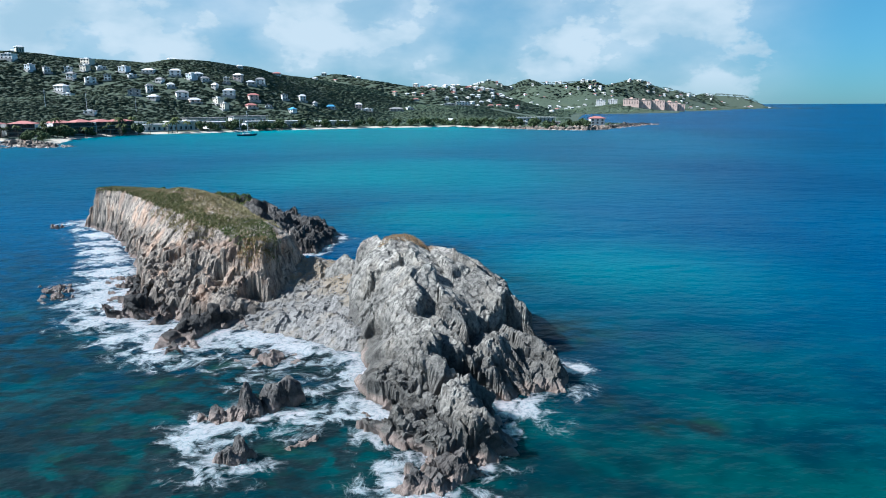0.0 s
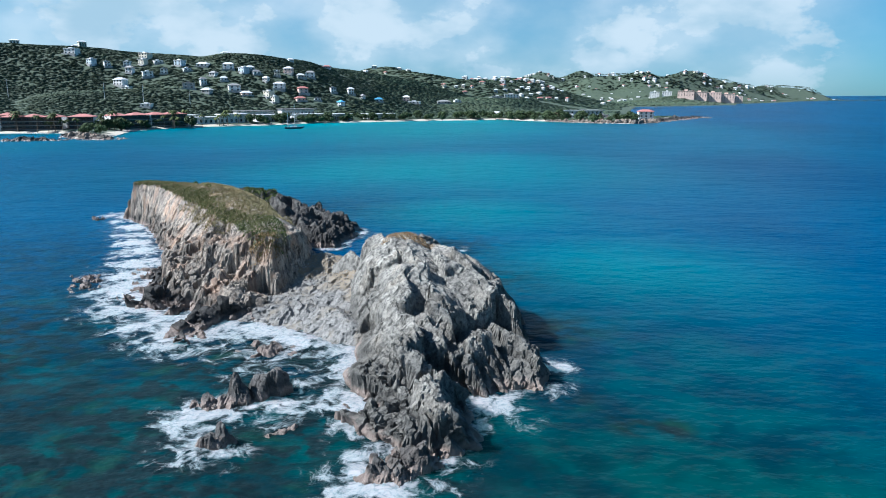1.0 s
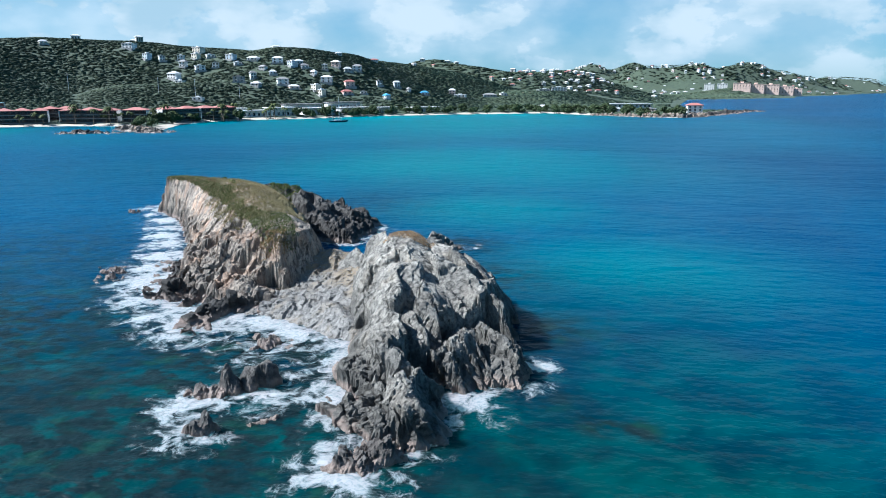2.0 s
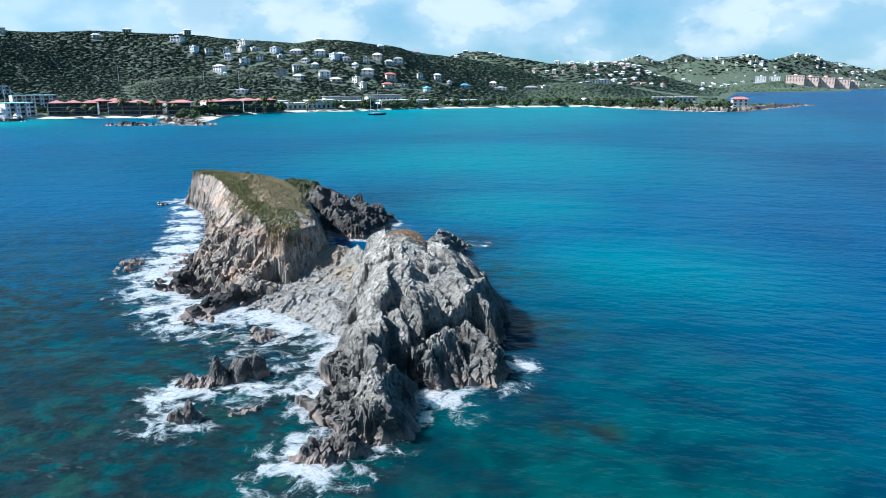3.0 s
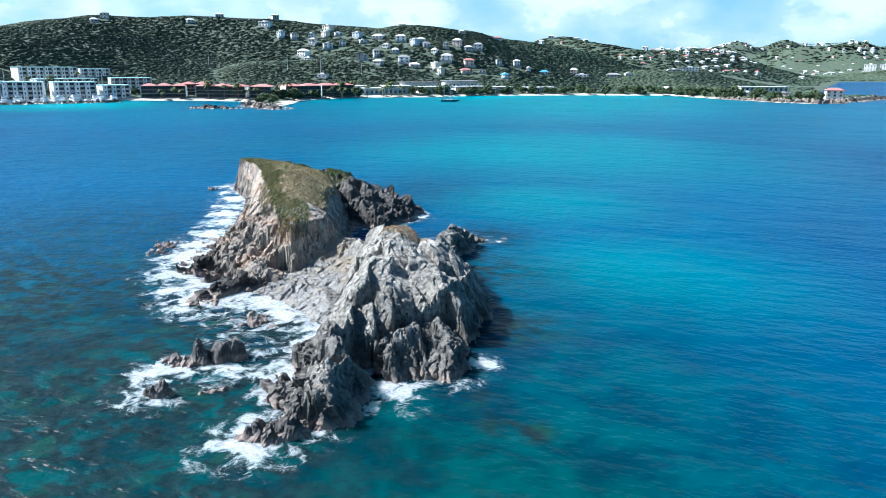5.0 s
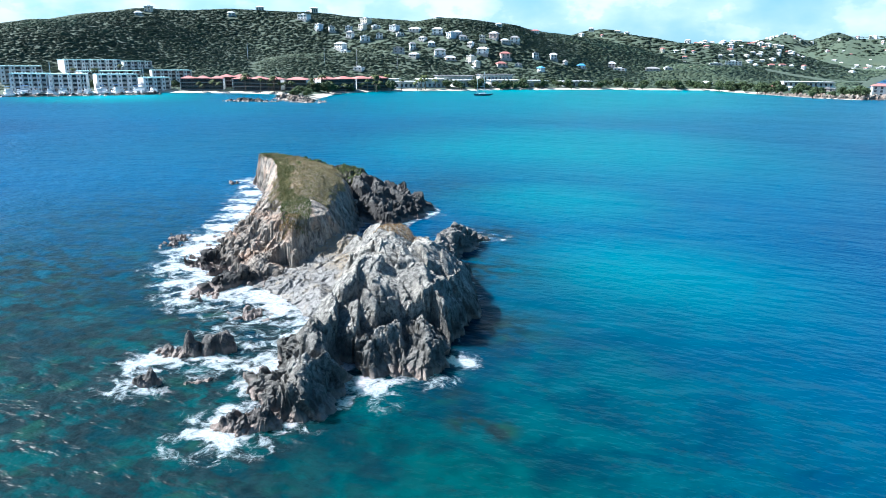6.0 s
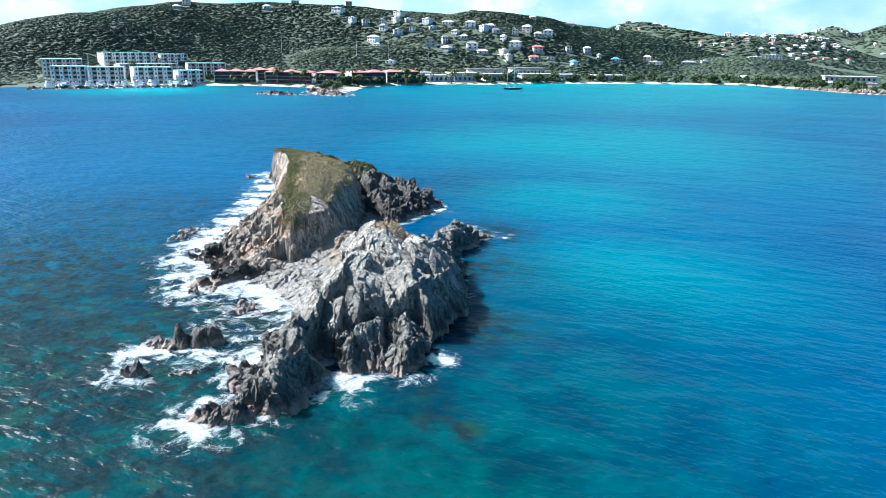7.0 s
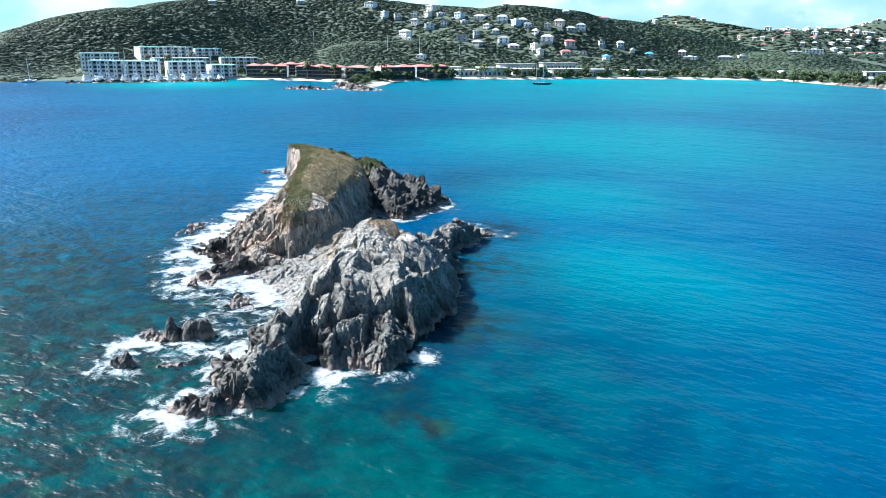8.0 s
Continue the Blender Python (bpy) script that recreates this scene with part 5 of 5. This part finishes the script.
def pavilion(a, b, label, bays, roof, high=3.6, deep=9):
    """A low open-fronted beach building: posts, deck, roof, back wall, windows."""
    ob, length = stand("beach_pavilion", a, b, deep, 0.1)
    tagged(ob, label, "building")
    part("deck", boxes((-0.6, length + 0.6, -1.5, deep, -2, 0.15)), WHITE, ob)
    part("wall", boxes((0.2, length - 0.2, 2.2, deep - 0.2, 0.15, high)), WHITE, ob)
    part("roof", boxes((-0.8, length + 0.8, -1.0, deep + 0.5, high + 0.02, high + 0.5), bevel=0.08), roof, ob)
    for k in range(bays + 1):
        stock("post", (round(high, 2)), lambda: boxes((-0.14, 0.14, -0.6, -0.3, 0.15, high)), WHITE, ob, (k * length / bays, 0, 0))
    for k in range(bays):
        window = stock("window", "pavilion", lambda: boxes((0, 1.9, 2.14, 2.19, 0.3, 2.5)), PANE, ob, ((k + 0.5) * length / bays - 0.95, 0, 0))
        stock("frame", "pavilion", lambda: boxes((-0.1, 0, 2.08, 2.19, 0.3, 2.6), (1.9, 2.0, 2.08, 2.19, 0.3, 2.6), (0, 1.9, 2.08, 2.19, 2.5, 2.6), (0.91, 0.99, 2.1, 2.139, 0.3, 2.5)), WHITE, window)
    return ob


pavilion((-203, 480), (-190, 492), "white beach restaurant with an open terrace", 5, WHITE_ROOF, 4.0)
pavilion((-190, 494), (-174, 508), "white two-bay beach hall with arches", 6, WHITE_ROOF, 5.6)
pavilion((-170, 516), (-150, 536), "low white hotel wing behind the beach", 8, WHITE_ROOF, 4.6)
pavilion((-148, 540), (-130, 560), "low white hotel wing behind the beach", 8, WHITE_ROOF, 4.6)
pavilion((-126, 563), (-112, 576), "low white hotel wing behind the beach", 6, WHITE_ROOF, 4.2)
pavilion((-196, 545), (-172, 566), "long grey-roofed hotel wing in the second row", 9, GREY_ROOF, 4.6)
pavilion((-168, 572), (-146, 594), "long grey-roofed hotel wing in the second row", 9, GREY_ROOF, 4.6)
pavilion((-100, 582), (-80, 598), "white seaside house with small hipped roofs", 6, WHITE_ROOF, 3.8)
pavilion((70, 690), (110, 700), "long pale low roof behind the headland", 10, WHITE_ROOF, 3.4)
pavilion((-226, 486), (-212, 508), "white-roofed lobby behind the restaurant", 6, WHITE_ROOF, 4.4)


# ---- far houses and hotel ----
def far_house(x, y, wide, storeys, wall, roof, label, group):
    turn = math.atan2(-y, 20 - x) + math.pi / 2 + math.sin(x * 7.7 + y) * 0.7 - 0.3
    deep = wide * 0.6
    z = float(land_height(np.array([[x, y]])).max())
    ob = new("house")
    ob.matrix_world = pose(x - math.cos(turn) * wide / 2, y - math.sin(turn) * wide / 2, z - 0.2, 0, 0, math.degrees(turn))
    tagged(ob, label, "house", group)
    key = (wide, storeys)
    top = 2.5 * storeys
    stock("wall", key, lambda: boxes((0, wide, 0, deep, -10, top)), wall, ob)
    stock("roof", key, lambda: hip(0, wide, 0, deep, top + 0.05, 1.5), roof, ob)
    for k in range(3):
        stock("window", key, lambda: boxes((0, wide * 0.16, -0.15, 0.02, 0.8, top - 0.7)), PANE, ob, (wide * (0.12 + 0.3 * k), 0, 0))
    CLEAR.append((x, y, wide))


rng = random.Random(77)
FAR_TOWNS = [(-60, 1130, 120, 60, 26), (20, 1330, 90, 120, 30), (90, 1500, 90, 100, 22), (-180, 1250, 60, 40, 5), (270, 2200, 190, 160, 44), (170, 2560, 70, 60, 12), (470, 2300, 90, 80, 18), (680, 2480, 100, 70, 20), (800, 2420, 90, 120, 18), (1180, 2990, 110, 60, 18), (860, 2300, 60, 60, 10), (-260, 790, 60, 40, 8), (-430, 690, 60, 25, 8)]
for x, y, rx, ry, count in FAR_TOWNS:
    for _ in range(count):
        px, py = x + rng.gauss(0, rx * 0.6), y + rng.gauss(0, ry * 0.6)
        if coast_distance(np.array([[px, py]]))[0] < 30:
            continue
        size = 1 if y < 1800 else 2
        wide = rng.choice((5.5, 7, 8.5)) * (1.0 if size == 1 else 1.3)
        far_house(px, py, wide, 1 if rng.random() < 0.75 else 2, rng.choice((WHITE, WHITE, WHITE, CREAM)), rng.choice((WHITE_ROOF, WHITE_ROOF, WHITE_ROOF, RED_ROOF)), "pale house on a distant green hill", "houses on the far hills")


PALE_PINK = plaster("pale_pink_plaster", (0.76, 0.56, 0.48))


def far_hotel(x, y, wide, storeys, wall, label):
    ob, length = stand("hotel_block", (x, y), (x + wide, y - wide * 0.25), 16, -3.0)
    tagged(ob, label, "hotel", "far hotel blocks")
    top = 3.2 * storeys
    part("wall", boxes((0, length, 0, 16, -12, top)), wall, ob)
    part("roof", boxes((-0.5, length + 0.5, -0.5, 16.5, top + 0.05, top + 1.0), (length * 0.4, length * 0.6, 4, 10, top + 0.9, top + 4)), wall, ob)
    n = int(length / 6)
    for s in range(storeys):
        for k in range(n):
            stock("window", "hotel", lambda: boxes((0, 1.6, -0.2, 0.02, 0.9, 2.2)), PANE, ob, (2.2 + k * length / n, 0, s * 3.2))


for x, y, wide, storeys in ((462, 1840, 38, 4), (497, 1846, 36, 4), (531, 1850, 38, 5), (566, 1856, 38, 5), (601, 1862, 26, 4)):
    far_hotel(x, y, wide, storeys, PALE_PINK, "long pink resort hotel block above the far shore")
for x, y in ((452, 2120), (490, 2130)):
    far_hotel(x, y, 26, 7, WHITE, "white tower block on the far slope")


# ---- rocks along the shore ----
def shore_rocks(label, ridge, mat, seed, step=0.7):
    xs, ys = [p[0] for p in ridge], [p[1] for p in ridge]
    reach = max(max(p[3], p[4]) for p in ridge) + 6
    ob = rock_part("shore_rock", ((ridge, (1.5, 1.5)),), (min(xs) - reach, max(xs) + reach, min(ys) - reach, max(ys) + reach), step, mat, None, "", 1.2, (1, 1, 1.3), (10, 10, 0), seed, -1.5, (5.0, 2.6, 1.3), 1.5)
    return tagged(ob, label, "rock")


shore_rocks("rubble breakwater in front of the marina", [(-355, 272, 0.5, 2, 2), (-335, 296, 0.6, 2.2, 2.2), (-312, 326, 0.6, 2.2, 2.2), (-301, 342, 0.5, 2, 2)], ROCK_DARK, 61)
shore_rocks("dark low reef off the beach point", [(-224, 319, 0.6, 3, 3), (-213, 322, 0.9, 4, 3.4), (-207, 323, 0.5, 2.6, 2.6)], ROCK_DARK, 65)
shore_rocks("brown rocky beach point with scrub", [(-218, 366, 1.5, 7, 7), (-205, 348, 1.4, 8, 7), (-196, 338, 1.2, 7, 6), (-186, 333, 0.5, 4, 4)], ROCK_TAN, 69)
shore_rocks("tan rocky bank of the headland", [(50, 586, 1.0, 4, 3), (84, 556, 2.2, 6, 3.5), (110, 549, 3.0, 6, 3.5), (125, 559, 2.6, 6, 3.5), (134, 585, 1.4, 5, 4)], ROCK_TAN, 73, 0.9)
shore_rocks("low dark rocks trailing off the headland", [(136, 590, 1.2, 6, 6), (160, 640, 1.0, 7, 7), (182, 682, 0.9, 8, 8), (200, 706, 0.5, 5, 5)], ROCK_DARK, 77, 1.2)


# ---- boats ----
def loft(stations):
    """A hull: each station (x, half beam, keel height, sheer height)."""
    bm = bmesh.new()
    rings = []
    for x, b, k, s in stations:
        rings.append([bm.verts.new(p) for p in ((x, -b, s), (x, -b * 0.9, (k + s) / 2), (x, 0, k), (x, b * 0.9, (k + s) / 2), (x, b, s))])
    for p, q in zip(rings, rings[1:]):
        for i in range(4):
            bm.faces.new((p[i], p[i + 1], q[i + 1], q[i]))
        bm.faces.new((p[4], p[0], q[0], q[4]))
    bm.faces.new(rings[0])
    bm.faces.new(rings[-1][::-1])
    bmesh.ops.recalc_face_normals(bm, faces=bm.faces)
    return bm


def rod(a, b, r0, r1, sides=8):
    bm = bmesh.new()
    a, b = Vector(a), Vector(b)
    bmesh.ops.create_cone(bm, cap_ends=True, segments=sides, radius1=r0, radius2=r1, depth=(b - a).length,
                          matrix=Matrix.Translation((a + b) / 2) @ (b - a).to_track_quat("Z", "Y").to_matrix().to_4x4())
    return bm


def sailboat(m, masts, hull_mat, label, length=11.0):
    ob = tagged(new("sailing_boat"), label, "boat", "moored boats")
    ob.matrix_world = m
    k = length / 11
    part("hull", loft([(-5.2 * k, 1.1 * k, 0.2, 1.1), (-3 * k, 1.6 * k, -0.5, 1.0), (0, 1.8 * k, -0.7, 1.0), (3 * k, 1.2 * k, -0.4, 1.15), (5.6 * k, 0.08, 0.6, 1.4)]), hull_mat, ob)
    part("cabin", boxes((-2.2 * k, 1.8 * k, -0.9 * k, 0.9 * k, 0.95, 1.6), bevel=0.12), HULL_WHITE, ob)
    for x, high in masts:
        mast = part("mast", rod((x * k, 0, 1.0), (x * k, 0, high), 0.2, 0.13), ALLOY, ob)
        part("boom", rod((x * k, 0, 2.3), (x * k - 3.6 * k, 0, 2.4), 0.16, 0.14), CANVAS, mast, "boom with a furled sail under blue cover")
        part("stay", rod((x * k, 0, high), (5.4 * k, 0, 1.4), 0.03, 0.03, 5), ALLOY, mast)
    return ob


def motor_yacht(m, label):
    ob = tagged(new("motor_yacht"), label, "boat", "moored boats")
    ob.matrix_world = m
    part("hull", loft([(-5.5, 1.8, -0.2, 1.2), (-2, 2.0, -0.5, 1.25), (2.5, 1.7, -0.4, 1.5), (6, 0.1, 0.7, 2.0)]), HULL_WHITE, ob)
    part("cabin", boxes((-3.2, 2.2, -1.4, 1.4, 1.2, 2.6), bevel=0.25), HULL_WHITE, ob)
    part("window", boxes((-2.8, 1.9, -1.43, 1.43, 1.8, 2.3)), PANE, ob)
    part("flybridge", boxes((-2.6, 0.6, -1.2, 1.2, 2.62, 3.3), bevel=0.15), HULL_WHITE, ob)
    part("canopy", boxes((-2.4, 0.2, -1.3, 1.3, 4.3, 4.42)), CANVAS, ob)
    for x, y in ((-2.2, -1.1), (-2.2, 1.1), (0, -1.1), (0, 1.1)):
        part("strut", rod((x, y, 3.3), (x, y, 4.3), 0.04, 0.04, 5), ALLOY, ob)
    return ob


sailboat(pose(-124, 449, 0, 0, 0, 25), ((0.6, 15.5), (-3.4, 11.5)), HULL_NAVY, "dark-hulled two-masted sailing yacht at anchor", 12.5)
yacht = motor_yacht(pose(-346, 296, 0, 0, 0, 130), "white motor yacht berthed in the marina")
sail = sailboat(pose(-331, 317, 0, 0, 0, 130), ((0.6, 14),), HULL_WHITE, "white sailing boat berthed in the marina")
rng = random.Random(5)
for k in range(24):
    f = k / 23
    x, y = -351 + 46 * f, 282 + 63 * f
    m = pose(x - 3 + rng.uniform(-1.5, 1.5), y + 2 + rng.uniform(-1.5, 1.5), 0, 0, 0, 140 + rng.uniform(-15, 15) + (180 if rng.random() < 0.3 else 0)) @ Matrix.Scale(rng.uniform(0.9, 1.35), 4)
    copy_thing(sail if k % 3 == 1 else yacht, m)
copy_thing(sail, pose(-374, 262, 0, 0, 0, 100))

# ---- trees ----
LEAF = foliage("tree_leaves", (0.035, 0.058, 0.026), (0.08, 0.115, 0.05))
PALM = foliage("palm_leaves", (0.035, 0.05, 0.015), (0.09, 0.11, 0.035))


def leaf_cloud(centres, radius, count, size, seed):
    """Leaves of a crown: small bent quads round several centres, uneven and with gaps."""
    rs = np.random.RandomState(seed)
    c = np.asarray(centres)[rs.randint(0, len(centres), count)]
    d = rs.normal(size=(count, 3))
    d /= np.linalg.norm(d, axis=1, keepdims=True)
    p = c + d * (radius * rs.uniform(0.55, 1.08, (count, 1))) * (1, 1, 0.75)
    u = rs.normal(size=(count, 3))
    u /= np.linalg.norm(u, axis=1, keepdims=True)
    w = np.cross(d, u)
    s = size * rs.uniform(0.6, 1.3, (count, 1))
    V = np.concatenate([p - u * s, p + w * s * 0.6, p + u * s, p - w * s * 0.6])
    i = np.arange(count)
    return V, np.column_stack([i, i + count, i + 2 * count, i + 3 * count])


def tree(seed, label):
    rs = random.Random(seed)
    ob = tagged(new("tree"), label, "tree", "shore trees")
    part("trunk", rod((0, 0, -0.5), (0.2, 0.1, 3.0), 0.3, 0.2), TRUNK, ob)
    centres = []
    for k in range(6):
        a = k * 1.05 + rs.uniform(-0.3, 0.3)
        r, z = rs.uniform(1.2, 2.8), rs.uniform(1.9, 4.3)
        centres.append((r * math.cos(a), r * math.sin(a), z))
        part("limb", rod((0.15, 0.08, 1.6), centres[-1], 0.15, 0.05, 6), TRUNK, ob)
    V, F = leaf_cloud(centres + [(0, 0, 4.4), (0, 0, 3.2), (0.3, -0.8, 1.9)], 1.6, 1100, 0.42, seed)
    part("crown", sheet("crown", V, F), LEAF, ob)
    return ob


def palm(seed, high, label):
    rs = random.Random(seed)
    ob = tagged(new("palm_tree"), label, "palm", "shore palms")
    part("trunk", rod((0, 0, -0.5), (0.5, 0, high), 0.22, 0.13), TRUNK, ob)
    for k in range(11):
        a = k * 0.571 * 2 + rs.uniform(-0.2, 0.2)
        bm = bmesh.new()
        last = None
        reach = rs.uniform(2.4, 3.2)
        rise = rs.uniform(-0.2, 0.9)
        for j in range(6):
            f = j / 5
            r, z = reach * f, high + rise * math.sin(f * 2.2) * 1.6 - 2.1 * f * f
            w = 0.05 + 0.5 * math.sin(math.pi * min(1, f * 0.9 + 0.1))
            row = [bm.verts.new((0.5 + r * math.cos(a) - s * w * math.sin(a), r * math.sin(a) + s * w * math.cos(a), z - 0.35 * abs(s) * w)) for s in (-1, 0, 1)]
            if last:
                bm.faces.new((last[0], last[1], row[1], row[0]))
                bm.faces.new((last[1], last[2], row[2], row[1]))
            last = row
        part("frond", bm, PALM, ob)
    return ob


def plant_all(kinds, spots, seed, low, high):
    rs = random.Random(seed)
    for k, (x, y) in enumerate(spots):
        z = float(land_height(np.array([[x, y]]))[0])
        m = pose(x, y, max(z, 0.6) - 0.1, 0, 0, rs.uniform(0, 360)) @ Matrix.Scale(rs.uniform(low, high), 4)
        if k < len(kinds):
            kinds[k].matrix_world = m
        else:
            copy_thing(rs.choice(kinds), m)


def along(line, count, spread_by, seed):
    rs = random.Random(seed)
    out = []
    for _ in range(count):
        k = rs.randrange(len(line) - 1)
        f = rs.random()
        out.append((line[k][0] + f * (line[k + 1][0] - line[k][0]) + rs.gauss(0, spread_by), line[k][1] + f * (line[k + 1][1] - line[k][1]) + rs.gauss(0, spread_by)))
    return out


BEACH = [(-222, 395), (-217, 415), (-206, 445), (-200, 470), (-165, 505), (-140, 540), (-110, 562), (-60, 600), (5, 636), (36, 610), (80, 566), (112, 556)]
plant_all([palm(k, 5.5 + k * 0.8, "coconut palm on the beach") for k in range(4)],
          along([(-300, 372), (-270, 386), (-245, 390), (-228, 395)], 14, 2.0, 1) + along(BEACH[:5], 26, 2.5, 2) + along([(-380, 345), (-385, 395), (-360, 375)], 14, 5, 8), 3, 0.8, 1.2)
plant_all([tree(20 + k, "broad-leaved shore tree with dark green crown") for k in range(4)],
          [(-207, 352), (-213, 366), (-203, 360), (-217, 372), (-209, 370), (-222, 380)] + along([(-388, 345), (-362, 352), (-345, 372), (-325, 385), (-318, 392)], 16, 5, 12) + along(BEACH[:4], 14, 3.5, 4) + along(BEACH[4:8], 40, 4.5, 5) + along(BEACH[7:], 60, 7, 6) + along([(-120, 590), (-60, 622), (0, 652), (40, 630), (90, 590)], 40, 9, 15), 7, 0.7, 1.35)


# ---- poles on the slope ----
def utility_pole(x, y, high):
    z = float(land_height(np.array([[x, y]])).max())
    ob = tagged(new("utility_pole"), "pale wooden utility pole with a crossarm among the scrub", "pole", "utility poles")
    ob.matrix_world = pose(x, y, z)
    part("post", rod((0, 0, -1), (0, 0, high), 0.22, 0.14), ALLOY, ob)
    part("crossarm", boxes((-1.3, 1.3, -0.1, 0.1, high - 1.2, high - 0.95), bevel=0.02), TRUNK, ob)
    for k in (-1.1, 0.0, 1.1):
        part("insulator", rod((k, 0, high - 0.94), (k, 0, high - 0.6), 0.09, 0.06), WHITE, ob)


for x, y, high in ((-368, 525, 14), (-298, 537, 13), (-272, 547, 14), (-240, 560, 11)):
    utility_pole(x, y, high)


# ---- woods ----
def woods(name, box, count, low, high, seed, label, edge=9, faces=2):
    """Scrub forest of one region: rough leafy mounds, each with its own outline, joined."""
    rs = np.random.RandomState(seed)
    P = np.column_stack([rs.uniform(box[0], box[1], count), rs.uniform(box[2], box[3], count)])
    d = coast_distance(P)
    P = P[d > edge + 6 * rs.uniform(0, 1, count)]
    for x, y, r in CLEAR:
        P = P[(P[:, 0] - x) ** 2 + (P[:, 1] - y) ** 2 > 0.4 * r * r]
    Z = land_height(P)
    bm = bmesh.new()
    bmesh.ops.create_icosphere(bm, subdivisions=faces, radius=1)
    base = np.array([v.co[:] for v in bm.verts])
    tri = np.array([[v.index for v in f.verts] for f in bm.faces if f.calc_center_median().z > -0.2])
    bm.free()
    n, m = len(P), len(base)
    R = rs.uniform(low, high, n) * np.where(rs.uniform(0, 1, n) < 0.12, 1.5, 1.0)
    a = rs.uniform(0, 2 * np.pi, n)
    c, s = np.cos(a), np.sin(a)
    lump = 1 + rs.uniform(-0.18, 0.18, (n, m))
    X = base[None] * lump[..., None] * R[:, None, None]
    V = np.stack([X[..., 0] * c[:, None] - X[..., 1] * s[:, None] + P[:, :1], X[..., 0] * s[:, None] + X[..., 1] * c[:, None] + P[:, 1:],
                  X[..., 2] * rs.uniform(0.07, 0.15, (n, 1)) + Z[:, None]], -1)
    F = (tri[None] + (np.arange(n) * m)[:, None, None]).reshape(-1, 3)
    return tagged(part(name, sheet(name, V.reshape(-1, 3), F, True), BUSH), label, "forest", kind="stuff")


woods("woodland", (-660, -120, 240, 560), 68000, 1.1, 2.2, 1, "dense green scrub forest on the hillside", 12, 1)
woods("woodland", (-560, -384, 150, 300), 5500, 1.4, 3.0, 6, "green scrub down to the water by the marina", 0, 1)
woods("woodland", (-620, 60, 560, 960), 68000, 1.2, 2.5, 2, "dense green scrub forest on the hillside", 10, 1)
woods("woodland", (-130, 230, 545, 900), 15000, 1.6, 3.6, 3, "low green coastal woodland behind the beach", 8, 1)
woods("woodland", (-400, 480, 950, 1900), 26000, 3.0, 5.5, 4, "distant green woodland on far hills", 14, 1)
woods("woodland", (50, 1500, 1700, 3400), 20000, 3.5, 7.0, 5, "distant green woodland on far hills", 20, 1)
